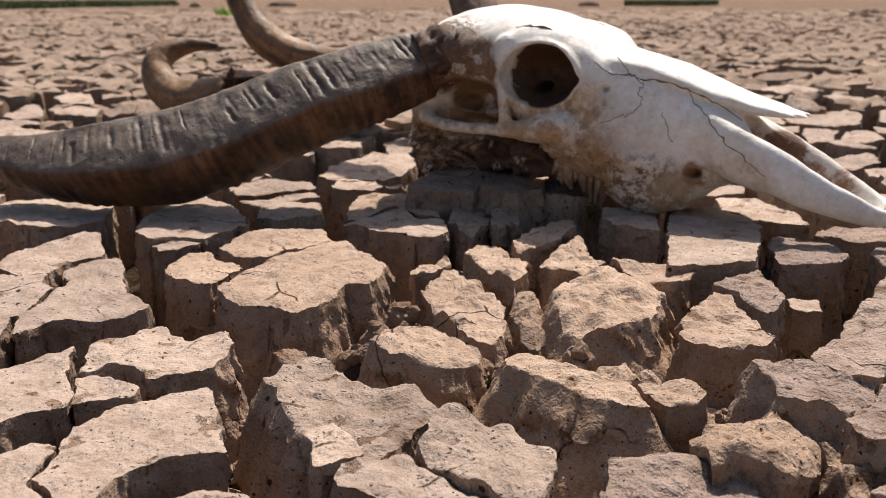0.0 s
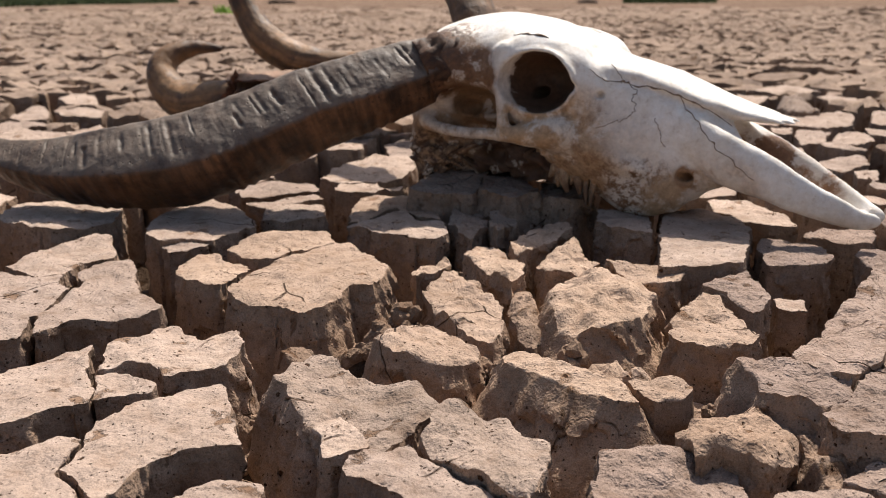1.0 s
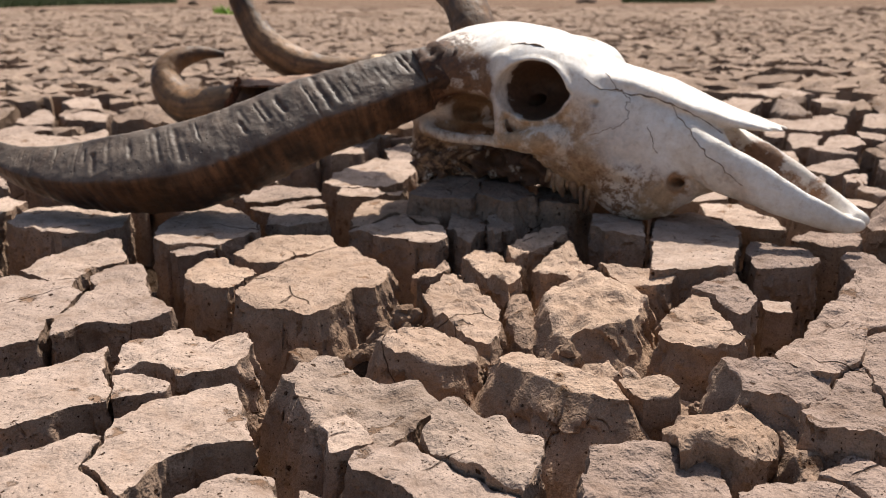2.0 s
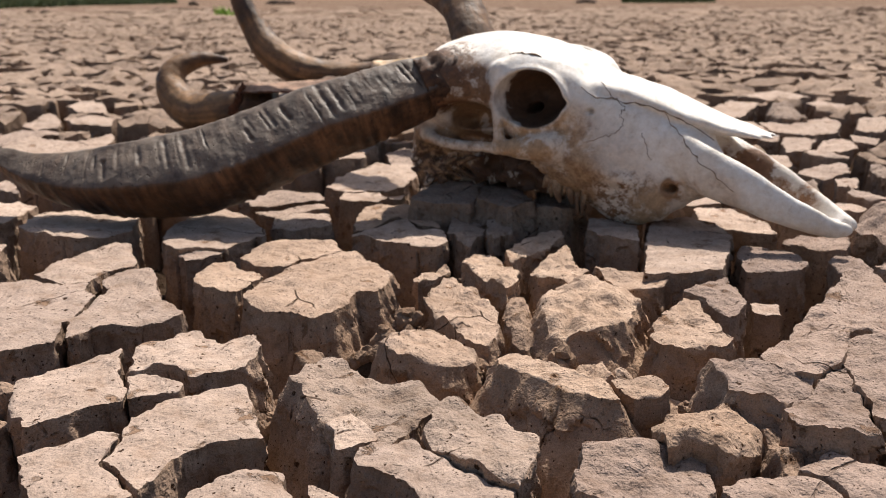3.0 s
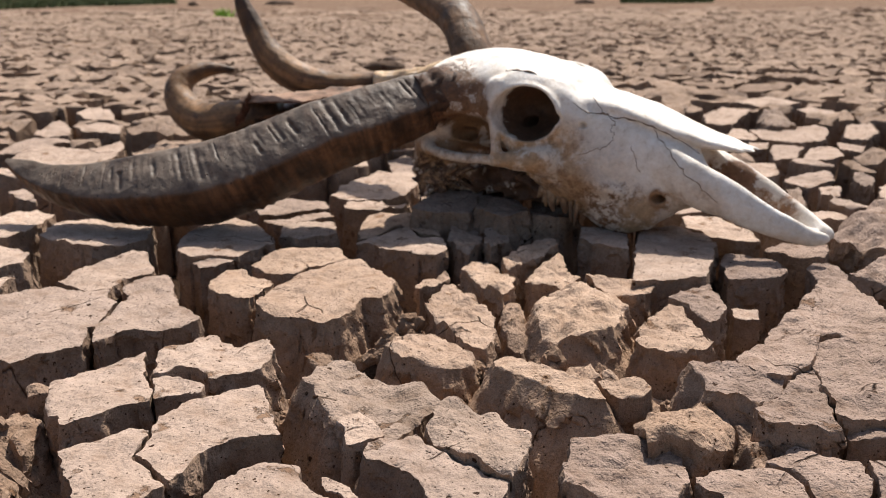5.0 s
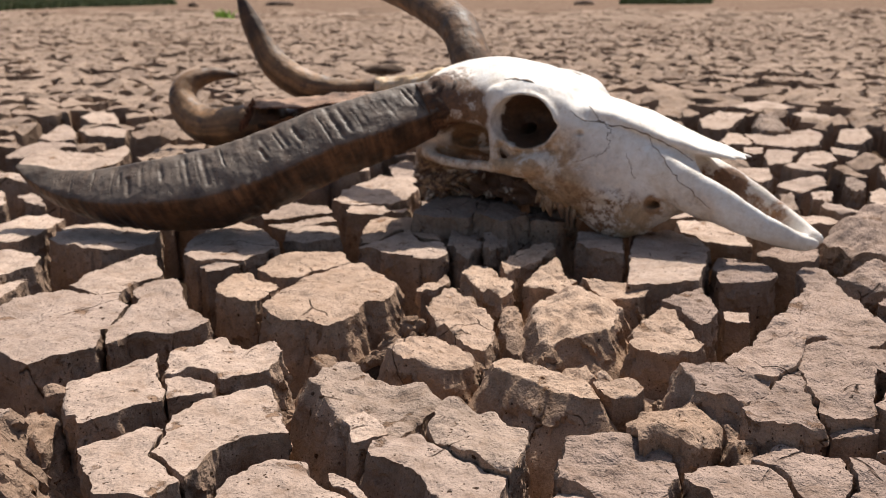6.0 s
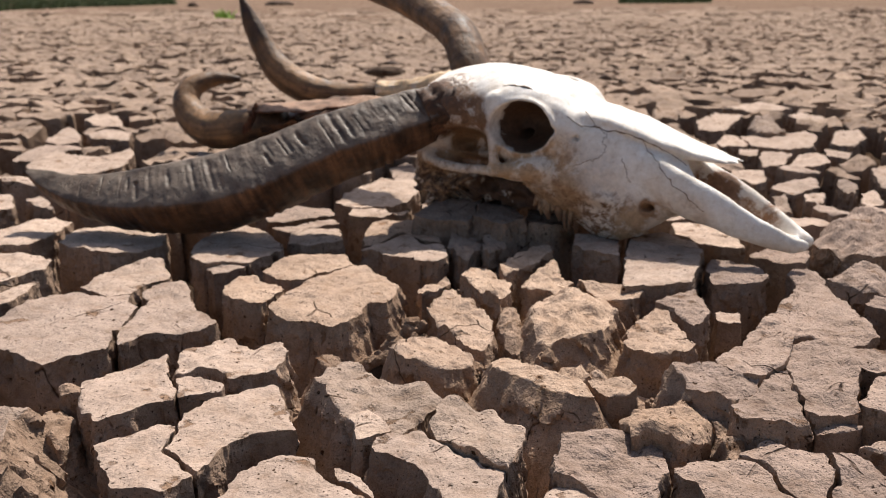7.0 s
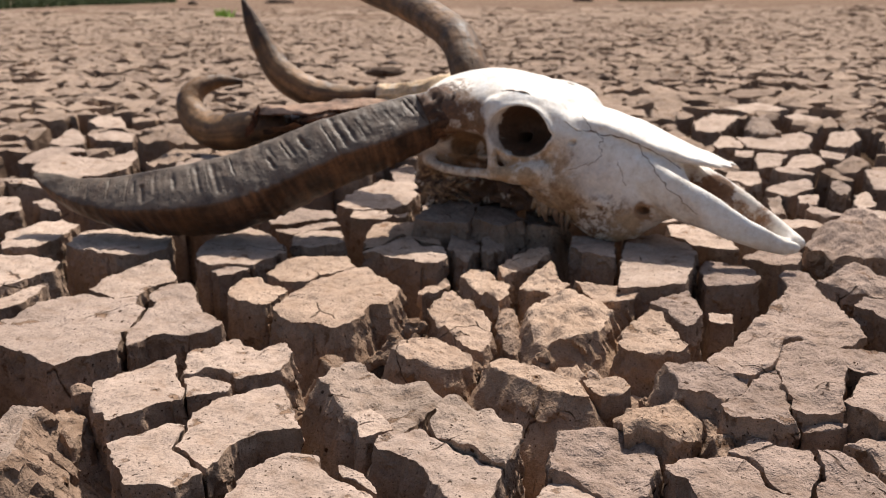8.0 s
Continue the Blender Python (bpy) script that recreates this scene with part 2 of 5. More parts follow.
def clod_mesh(corners, z, flare, dome, rough, depths, step, levels, salt, ragged=1.0, tilt=(0.0, 0.0), grow=0.0):
    """One block of dried mud: an uneven top, a chipped rim, rough broken sides."""
    pts = [Vector((x, y, 0)) for x, y in corners]
    area = sum(a.x * b.y - b.x * a.y for a, b in zip(pts, pts[1:] + pts[:1]))
    if area < 0:
        pts.reverse()
    rim = []
    for a, b in zip(pts, pts[1:] + pts[:1]):
        n = max(1, round((b - a).length / step))
        for k in range(n):
            rim.append(a.lerp(b, k / n))
    rim = [(rim[i - 1] + 2 * rim[i] + rim[(i + 1) % len(rim)]) / 4 for i in range(len(rim))]
    n = len(rim)
    mid = sum(rim, Vector()) / n
    size = max(0.02, sum((p - mid).length for p in rim) / n)
    off = Vector((salt * 3.7, salt * 1.9, salt * 0.7))
    small = min(1.0, size / 0.04)
    drift = Vector((3.1, 1.7, 0.9)) if ragged == 1.0 else off
    rim = [p + (Vector((fbm(p * 45 + drift, 4), fbm(p * 45 - drift, 4), 0)) * 0.0036 + Vector((noise.noise(p * 190 + drift), noise.noise(p * 190 - drift), 0)) * 0.0013) * small * ragged for p in rim]
    if ragged == 1.0:
        rim = [p + (mid - p).normalized() * (0.0009 - grow) for p in rim]
    out = []
    for i in range(n):
        d = rim[(i + 3) % n] - rim[i - 3]
        out.append(Vector((d.y, -d.x, 0)).normalized())
    verts, faces, slots = [], [], []
    coarse = step > 0.004

    def top_z(p, s):
        lumps = fbm(p * 17 + off, 3)
        q = p * 70 + off
        h = 0.0048 * rough * lumps + 0.0014 * rough * fbm(q, 4) + 0.0007 * noise.noise(p * 330 + off) - 0.0022 * (rough - 0.6) * max(0.0, noise.noise(p * 38 - off)) ** 1.5 + 0.0032 * max(0.0, rough - 1.2) * noise.noise(p * 50 + off * 3)
        chip = max(0.0, noise.noise(p * 48 + off * 2)) * 0.0035 + 0.0002
        wear = max(0.0, (s - 0.9) / 0.1) ** 2 * chip
        return z + h + tilt[0] * (p.x - mid.x) + tilt[1] * (p.y - mid.y) + dome * size * 0.55 * (math.sqrt(max(0, 1 - 0.85 * s * s)) - 0.7) - wear

    verts.append((mid.x, mid.y, top_z(mid, 0)))
    for s in levels:
        for i in range(n):
            p = mid.lerp(rim[i], s)
            verts.append((p.x, p.y, top_z(p, s)))
    rows = len(levels)
    for i in range(n):
        faces.append((0, 1 + i, 1 + (i + 1) % n))
        slots.append(0)
    for d in depths:
        for i in range(n):
            p = rim[i]
            q = Vector((p.x, p.y, -d)) + off
            lean = (1.3 * flare + 0.02) * d * (0.75 + 0.6 * noise.noise(Vector((p.x * 12, p.y * 12, -d * 9)) + off))
            if coarse:
                crag = 0.0062 * (abs(noise.noise(q * 30)) * 1.6 - 0.4 + 0.6 * noise.noise(q * 70))
            else:
                crag = 0.0012 + 0.40 * facets(q, 0.034, 0.26) + 0.6 * facets(q, 0.011, 0.28) + 0.0022 * noise.noise(q * 26) + 0.0010 * fbm(q * 150, 3)
                crag *= 0.7 + 0.3 * rough
                seam = abs(noise.noise(Vector((q.x * 20, q.y * 20, q.z * 7)) + off))
                if seam < 0.05 and noise.noise(q * 11) > -0.05:
                    crag += 0.005 * (1 - seam / 0.05)
            push = lean - crag * small * min(1.0, 0.05 + d / 0.014)
            e = p + out[i] * push
            verts.append((e.x, e.y, top_z(p, 1) - d + 0.0015 * noise.noise(q * 120) * min(1.0, d / 0.01)))
        rows += 1
    for j in range(rows - 1):
        for i in range(n):
            a, b = 1 + j * n + i, 1 + j * n + (i + 1) % n
            faces.append((a, a + n, b + n, b))
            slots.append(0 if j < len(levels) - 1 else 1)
    return verts, faces, slots


def clod(corners, z=0.0, flare=0.0, dome=0.0, rough=1.0, rise=0.0, kind="dusty", grow=0.0):
    COUNT[0] += 1
    PLAN.append(corners)
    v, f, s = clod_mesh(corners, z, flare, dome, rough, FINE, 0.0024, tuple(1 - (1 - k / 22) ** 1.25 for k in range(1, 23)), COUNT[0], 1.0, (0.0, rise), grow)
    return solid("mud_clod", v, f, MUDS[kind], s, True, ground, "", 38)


# ---- bone, horn ----
def bone_material(name, spots):
    """Bleached bone; spots tint it with stains of dried tissue and mud, hollow fills and painted shade: centre, reach,
    strength, tone, and how gritty.
    """
    m, t, b = material(name, 0.55, 0.35)
    at = t.nodes.new("ShaderNodeNewGeometry").outputs["Position"]
    wide = node(t, "ShaderNodeTexNoise", at, Scale=26.0, Detail=7.0, Roughness=0.66)
    fine = node(t, "ShaderNodeTexNoise", at, Scale=150.0, Detail=6.0, Roughness=0.7)
    patch = ramp(t, wide.outputs[0], [(0.42, 0.13), (0.57, 1.0)])
    base = ramp(t, wide.outputs[0], [(0.3, (0.70, 0.635, 0.55)), (0.6, (0.80, 0.77, 0.725))])
    base = mix(t, "MULTIPLY", 0.5, base, ramp(t, fine.outputs[0], [(0.3, 0.8), (0.6, 1.05)]))
    grime = node(t, "ShaderNodeTexNoise", at, Scale=85.0, Detail=9.0, Roughness=0.8, Distortion=0.15)
    grit = ramp(t, grime.outputs[0], [(0.46, 0.0), (0.64, 1.0)])
    base = mix(t, "MULTIPLY", 0.8, base, ramp(t, grime.outputs[0], [(0.30, (0.62, 0.50, 0.38)), (0.44, (0.93, 0.89, 0.84)), (0.6, (1.05, 1.05, 1.05))]))
    col = base
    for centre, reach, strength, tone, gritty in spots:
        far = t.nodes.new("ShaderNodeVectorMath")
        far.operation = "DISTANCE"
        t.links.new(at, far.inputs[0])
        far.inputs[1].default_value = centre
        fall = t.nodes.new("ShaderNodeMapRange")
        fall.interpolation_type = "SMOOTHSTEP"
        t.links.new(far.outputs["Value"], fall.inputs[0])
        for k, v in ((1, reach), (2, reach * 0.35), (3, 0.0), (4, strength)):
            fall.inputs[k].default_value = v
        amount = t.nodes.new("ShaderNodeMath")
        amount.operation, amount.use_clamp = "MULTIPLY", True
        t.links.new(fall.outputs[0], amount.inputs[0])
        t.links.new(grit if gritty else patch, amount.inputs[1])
        spot_tone = ramp(t, fine.outputs[0], [(0.3, tuple(0.6 * c for c in tone)), (0.7, tuple(1.25 * c for c in tone))])
        col = mix(t, "MIX", amount.outputs[0], col, spot_tone)
    t.links.new(col, b.inputs["Base Color"])
    swell = node(t, "ShaderNodeTexNoise", at, Scale=42.0, Detail=1.5, Roughness=0.5)
    rough = node(t, "ShaderNodeTexNoise", at, Scale=260.0, Detail=2.0, Roughness=0.55)
    bumps(t, b, [(swell.outputs[0], 0.4, 0.004), (grit, 0.35, 0.0006), (rough.outputs[0], 0.4, 0.0012)])
    return m


def horn_material(name, dark, light, cover, along, dusty=0.9, tip=0.5, worn=(0.9, 0.88, 0.86), matt=0.44):
    m, t, b = material(name, 0.5, 0.45)
    at = t.nodes.new("ShaderNodeNewGeometry").outputs["Position"]
    wide = node(t, "ShaderNodeTexNoise", at, Scale=16.0, Detail=6.0, Roughness=0.62)
    fine = node(t, "ShaderNodeTexNoise", at, Scale=160.0, Detail=6.0, Roughness=0.7)
    uvn = t.nodes.new("ShaderNodeMapping")
    t.links.new(t.nodes.new("ShaderNodeUVMap").outputs[0], uvn.inputs[0])
    uvn.inputs["Scale"].default_value = along
    grain = node(t, "ShaderNodeTexNoise", uvn.outputs[0], Scale=1.0, Detail=5.0, Roughness=0.65)
    fibre = ramp(t, grain.outputs[0], [(0.34, 0.35), (0.5, 1.0), (0.68, 1.7)])
    col = ramp(t, wide.outputs[0], [(0.32, dark), (0.68, light)])
    col = mix(t, "MULTIPLY", 1.0, col, fibre)
    # Upward faces take the cover: settled dust on horn, a painted lit top on hide.
    dust = ramp(t, wide.outputs[0], [(0.36, 0.45), (0.58, 1.0)])
    up = t.nodes.new("ShaderNodeSeparateXYZ")
    t.links.new(t.nodes.new("ShaderNodeNewGeometry").outputs["Normal"], up.inputs[0])
    lie = t.nodes.new("ShaderNodeMapRange")
    t.links.new(up.outputs[2], lie.inputs[0])
    for k, v in ((1, 0.05), (2, 0.6), (3, 0.03), (4, dusty)):
        lie.inputs[k].default_value = v
    much = t.nodes.new("ShaderNodeMath")
    much.operation = "MULTIPLY"
    t.links.new(dust, much.inputs[0])
    t.links.new(lie.outputs[0], much.inputs[1])
    col = mix(t, "MIX", much.outputs[0], col, cover)
    blotch = node(t, "ShaderNodeTexNoise", at, Scale=34.0, Detail=6.0, Roughness=0.7)
    col = mix(t, "MULTIPLY", 1.0, col, ramp(t, blotch.outputs[0], [(0.34, (0.42, 0.36, 0.31)), (0.48, (1.0, 0.98, 0.95)), (0.68, (1.3, 1.27, 1.22))]))
    reach = t.nodes.new("ShaderNodeSeparateXYZ")
    t.links.new(t.nodes["UV Map"].outputs[0], reach.inputs[0])
    col = mix(t, "MULTIPLY", 1.0, col, ramp(t, reach.outputs[0], [(0.0, (0.40, 0.34, 0.30)), (0.085, (1.0, 1.0, 1.0)), (0.2, (0.96, 0.96, 0.96)), (tip, worn)]))
    speck = node(t, "ShaderNodeTexVoronoi", at, Scale=150.0, Randomness=1.0)
    dot = mix(t, "LIGHTEN", 1.0, ramp(t, speck.outputs["Distance"], [(0.12, 0.0), (0.22, 1.0)]), ramp(t, blotch.outputs[0], [(0.50, 1.0), (0.58, 0.0)]))
    col = mix(t, "MULTIPLY", 0.85, col, mix(t, "MIX", dot, (0.22, 0.17, 0.13), (1.0, 1.0, 1.0)))
    t.links.new(col, b.inputs["Base Color"])
    r = ramp(t, blotch.outputs[0], [(0.3, matt), (0.7, min(0.95, matt + 0.36))])
    t.links.new(r, b.inputs["Roughness"])
    swell = node(t, "ShaderNodeTexNoise", at, Scale=38.0, Detail=1.5, Roughness=0.5)
    knobs = node(t, "ShaderNodeTexNoise", at, Scale=130.0, Detail=2.0, Roughness=0.55)
    bumps(t, b, [(swell.outputs[0], 0.6, 0.008), (grain.outputs[0], 0.25, 0.002), (knobs.outputs[0], 0.45, 0.0025), (dot, 0.8, 0.002)])
    return m


HORN = horn_material("dark buffalo horn", (0.038, 0.020, 0.011), (0.135, 0.066, 0.032), (0.150, 0.122, 0.098), (95.0, 1.6, 1.0), 0.9)
HORN_TAN = horn_material("tan buffalo horn", (0.040, 0.021, 0.011), (0.25, 0.130, 0.056), (0.32, 0.20, 0.10), (7.0, 9.0, 1.0), 0.28, 0.42, (0.36, 0.31, 0.27))

HORN_BROWN = horn_material("brown buffalo horn", (0.030, 0.015, 0.008), (0.165, 0.084, 0.038), (0.20, 0.128, 0.072), (7.0, 9.0, 1.0), 0.28, 0.38, (1.5, 1.6, 1.7), 0.5)


def sweep(name, line, radii, mats, parent, label="", shape=None, ring=40, per=14, up=(0, 0, 1)):
    """A tapering tube along a smooth line. shape(s, angle) scales the radius; angle 0 points to the viewer's side, 90 degrees up."""
    path = glide(line, per)
    rr = [v.x for v in glide([(r, 0, 0) for r in radii], per)]
    verts, faces = [], []
    n = len(path)
    for i, p in enumerate(path):
        d = (path[min(i + 1, n - 1)] - path[max(i - 1, 0)]).normalized()
        side = d.cross(Vector(up)).normalized()
        rise = side.cross(d).normalized()
        for k in range(ring):
            a = 2 * math.pi * k / ring
            r = max(rr[i], 0.0004) * (shape(i / (n - 1), a) if shape else 1.0)
            verts.append(p + (side * math.cos(a) + rise * math.sin(a)) * r)
    for i in range(n - 1):
        for k in range(ring):
            a, b = i * ring + k, i * ring + (k + 1) % ring
            faces.append((a, b, b + ring, a + ring))
    faces.append(tuple(reversed(range(ring))))
    faces.append(tuple((n - 1) * ring + k for k in range(ring)))
    verts = [tuple(v) for v in verts]
    ob = solid(name, verts, faces, mats, None, True, parent, label)
    layer = ob.data.uv_layers.new(name="grain")
    length = sum((b - a).length for a, b in zip(path, path[1:]))
    for loop in ob.data.loops:
        i, k = divmod(loop.vertex_index, ring)
        layer.data[loop.index].uv = (length * i / (n - 1), abs(2 * k / ring - 1))
    return ob


# ---- soft solids for bone: distance fields joined smoothly, then skinned ----
def surface_net(d, origin, h):
    """Vertices and quads of the zero surface of a distance grid."""
    s = d < 0
    cell = np.zeros(tuple(np.array(d.shape) - 1), np.int8)
    for i in (0, 1):
        for j in (0, 1):
            for k in (0, 1):
                cell += s[i:d.shape[0] - 1 + i, j:d.shape[1] - 1 + j, k:d.shape[2] - 1 + k]
    act = (cell > 0) & (cell < 8)
    idx = -np.ones(act.shape, np.int64)
    c = np.argwhere(act)
    idx[act] = np.arange(len(c))
    acc, cnt = np.zeros((len(c), 3)), np.zeros(len(c))
    for axis in range(3):
        e = np.eye(3, dtype=int)[axis]
        others = [a for a in range(3) if a != axis]
        for p in (0, 1):
            for q in (0, 1):
                o = np.zeros(3, int)
                o[others[0]], o[others[1]] = p, q
                a = c + o
                b = a + e
                da, db = d[a[:, 0], a[:, 1], a[:, 2]], d[b[:, 0], b[:, 1], b[:, 2]]
                cross = (da < 0) != (db < 0)
                f = np.where(cross, da / np.where(cross, da - db, 1), 0)
                acc[cross] += (a + f[:, None] * e)[cross]
                cnt[cross] += 1
    verts = acc / cnt[:, None] * h + origin
    quads = []
    for axis in range(3):
        e = np.eye(3, dtype=int)[axis]
        o1, o2 = np.eye(3, dtype=int)[(axis + 1) % 3], np.eye(3, dtype=int)[(axis + 2) % 3]
        a = np.argwhere(np.diff(s.astype(np.int8), axis=axis) != 0)
        ok = np.all(a - o1 - o2 >= 0, axis=1) & np.all(a < np.array(act.shape), axis=1)
        a = a[ok]
        flip = s[a[:, 0], a[:, 1], a[:, 2]]
        ring4 = [idx[tuple((a - x).T)] for x in (0 * o1, o1, o1 + o2, o2)]
        q = np.stack(ring4, 1)
        q[~flip] = q[~flip][:, ::-1]
        quads.append(q[(q >= 0).all(1)])
    return verts, np.concatenate(quads)


def blend(a, b, k):
    t = np.clip(0.5 + 0.5 * (b - a) / k, 0, 1)
    return b + (a - b) * t - k * t * (1 - t)


def carve(a, b, k):
    return -blend(-a, -b, k)


def egg(g, c, r):
    q = [(g[i] - c[i]) / r[i] for i in range(3)]
    return (np.sqrt(q[0] ** 2 + q[1] ** 2 + q[2] ** 2) - 1) * min(r)


def rod(g, line, radii, flat=1.0, smooth=0):
    out = None
    if smooth:
        line = [tuple(p) for p in glide(line, smooth)]
        radii = [p.x for p in glide([(q, 0, 0) for q in radii], smooth)]
    for (p, q), (r, s) in zip(zip(line, line[1:]), zip(radii, radii[1:])):
        d = [q[i] - p[i] for i in range(3)]
        w = (1, flat, 1)
        t = np.clip(sum((g[i] - p[i]) * d[i] for i in range(3)) / sum(v * v for v in d), 0, 1)
        e = np.sqrt(sum(((g[i] - p[i] - t * d[i]) * w[i]) ** 2 for i in range(3))) - (r + (s - r) * t)
        out = e if out is None else blend(out, e, 0.003 if smooth else 0.008)
    return out


def loft(g, us, top, low, wide, power):
    """A body along u with given top, bottom and half width."""
    u = np.clip(g[0], us[0], us[-1])
    hi, lo, hw = np.interp(u, us, top), np.interp(u, us, low), np.interp(u, us, wide)
    hh, mid = (hi - lo) / 2, (hi + lo) / 2
    q = ((np.abs(g[1]) / hw) ** power + (np.abs(g[2] - mid) / hh) ** power) ** (1 / power)
    return np.maximum((q - 1) * np.minimum(hw, hh), np.abs(g[0] - (us[0] + us[-1]) / 2) - (us[-1] - us[0]) / 2)


def skull_field(g):
    """The bare skull in its own frame: u to the nose, a sideways from the midline, w up, v signed sideways."""
    u, a, w, v = g
    d = egg(g, (-0.055, 0, 0.161), (0.105, 0.075, 0.068))
    d = blend(d, egg(g, (-0.005, 0, 0.161), (0.120, 0.090, 0.064)), 0.03)
    d = blend(d, egg(g, (0.042, 0.066, 0.156), (0.064, 0.036, 0.053)), 0.022)
    d = blend(d, egg(g, (-0.085, 0.062, 0.168), (0.042, 0.05, 0.045)), 0.025)
    face = loft(g, [0.02, 0.06, 0.10, 0.125, 0.145, 0.18, 0.205, 0.22, 0.24, 0.27, 0.30, 0.315], [0.205, 0.192, 0.180, 0.174, 0.170, 0.158, 0.150, 0.143, 0.132, 0.110, 0.085, 0.070],
                [0.085, 0.054, 0.024, 0.008, -0.003, -0.006, 0.002, 0.020, 0.039, 0.051, 0.050, 0.050], [0.080, 0.080, 0.076, 0.072, 0.069, 0.063, 0.058, 0.055, 0.052, 0.049, 0.046, 0.043], 3.2)
    d = blend(d, face, 0.016)
    d = blend(d, egg(g, (0.10, 0.062, 0.085), (0.055, 0.024, 0.035)), 0.02)
    # facial ridge running forward from the arch
    d = blend(d, rod(g, [(0.03, 0.092, 0.094), (0.08, 0.086, 0.092), (0.13, 0.076, 0.078), (0.17, 0.068, 0.062)], [0.010, 0.009, 0.007, 0.004]), 0.014)
    # back of the head
    d = blend(d, egg(g, (-0.125, 0, 0.125), (0.045, 0.080, 0.075)), 0.025)
    d = blend(d, egg(g, (-0.135, 0.032, 0.060), (0.030, 0.022, 0.032)), 0.010)
    d = blend(d, egg(g, (-0.105, 0.058, 0.068), (0.034, 0.024, 0.036)), 0.010)
    d = blend(d, egg(g, (-0.070, 0.040, 0.060), (0.034, 0.028, 0.024)), 0.010)
    d = blend(d, rod(g, [(-0.132, 0.066, 0.085), (-0.128, 0.072, 0.055), (-0.118, 0.070, 0.026)], [0.013, 0.010, 0.007]), 0.008)
    d = blend(d, rod(g, [(-0.13, 0, 0.075), (-0.03, 0, 0.078), (0.09, 0, 0.08)], [0.028, 0.024, 0.03]), 0.02)
    d = carve(d, -egg(g, (-0.100, 0.088, 0.072), (0.022, 0.02, 0.018)), 0.005)
    d = carve(d, -egg(g, (-0.060, 0.070, 0.052), (0.020, 0.022, 0.016)), 0.006)
    d = carve(d, -egg(g, (-0.122, 0.086, 0.048), (0.012, 0.014, 0.010)), 0.004)
    d = carve(d, -egg(g, (-0.085, 0.075, 0.040), (0.012, 0.016, 0.010)), 0.004)
    d = carve(d, -egg(g, (0.000, 0.075, 0.050), (0.045, 0.050, 0.036)), 0.010)
    # temporal hollow, arch below it, bar behind the eye
    d = carve(d, -egg(g, (-0.043, 0.109, 0.1245), (0.047, 0.068, 0.0245)), 0.005)
    d = carve(d, -egg(g, (-0.066, 0.060, 0.116), (0.014, 0.030, 0.010)), 0.004)
    d = carve(d, -egg(g, (-0.012, 0.064, 0.120), (0.012, 0.026, 0.010)), 0.006)
    # Three rods added below the base to block sun and view under the skull.
    d = blend(d, rod((u, v, w), [(-0.035, -0.055, 0.060), (0.01, -0.068, 0.044), (0.06, -0.075, 0.034)], [0.020, 0.032, 0.036], 1.2), 0.012)
    d = blend(d, rod(g, [(-0.085, 0.030, 0.050), (-0.04, 0.028, 0.052), (0.005, 0.030, 0.048), (0.045, 0.034, 0.044)], [0.020, 0.018, 0.020, 0.016], 1.6), 0.010)
    d = blend(d, rod((u, v, w), [(0.05, -0.062, 0.06), (0.10, -0.062, 0.042), (0.145, -0.055, 0.036)], [0.020, 0.026, 0.022], 1.4), 0.012)
    # ragged remains under the brain case
    base = np.clip((0.06 - u) / 0.03, 0, 1) * np.clip((0.085 - w) / 0.02, 0, 1)
    d = d + 0.0048 * base * (np.sin(u * 210 + 3 * np.sin(w * 130)) * np.sin(w * 190 + 2 * np.sin(a * 170)) + 0.5 * np.sin(a * 340 + u * 200))
    d = carve(d, -egg(g, (-0.032, 0.055, 0.058), (0.014, 0.030, 0.016)), 0.005)
    d = carve(d, -egg(g, (0.020, 0.062, 0.040), (0.018, 0.030, 0.016)), 0.005)
    arch = rod(g, [(0.075, 0.086, 0.100), (0.03, 0.097, 0.0945), (-0.02, 0.102, 0.0930), (-0.06, 0.101, 0.0930), (-0.10, 0.088, 0.096), (-0.122, 0.068, 0.100)], [0.020, 0.0100, 0.0062, 0.0060, 0.008, 0.013], 1.0, 4)
    d = blend(d, arch, 0.008)
    d = blend(d, rod(g, [(0.000, 0.085, 0.19), (0.001, 0.096, 0.15), (0.009, 0.1, 0.100)], [0.012, 0.0048, 0.008]), 0.006)
    # eye socket with its rim
    rim = np.abs(np.sqrt(((u - 0.0475) / 0.0435) ** 2 + ((w - 0.157) / 0.0345) ** 2) - 1) * 0.04
    d = blend(d, np.sqrt(rim ** 2 + (a - 0.090) ** 2) - 0.0032, 0.008)
    d = carve(d, -egg(g, (0.0465, 0.112, 0.157), (0.0465, 0.090, 0.0365)), 0.003)
    d = carve(d, -egg(g, (0.088, 0.092, 0.154), (0.007, 0.010, 0.006)), 0.006)
    d = carve(d, -egg(g, (0.028, 0.030, 0.138), (0.008, 0.03, 0.008)), 0.003)
    # nose: opening, nasal bones over it, the two front bars
    d = carve(d, -egg(g, (0.325, 0, 0.090), (0.105, 0.038, 0.038)), 0.006)
    nas = loft(g, [0.10, 0.14, 0.18, 0.215, 0.25, 0.288, 0.318, 0.334], [0.190, 0.181, 0.171, 0.1565, 0.1440, 0.1325, 0.1240, 0.1200], [0.16, 0.152, 0.142, 0.130, 0.121, 0.118, 0.1155, 0.114], [0.052, 0.050, 0.047, 0.044, 0.038, 0.029, 0.019, 0.011], 2.2)
    nas = carve(nas, -egg(g, (0.33, 0, 0.102), (0.10, 0.03, 0.0185)), 0.005)
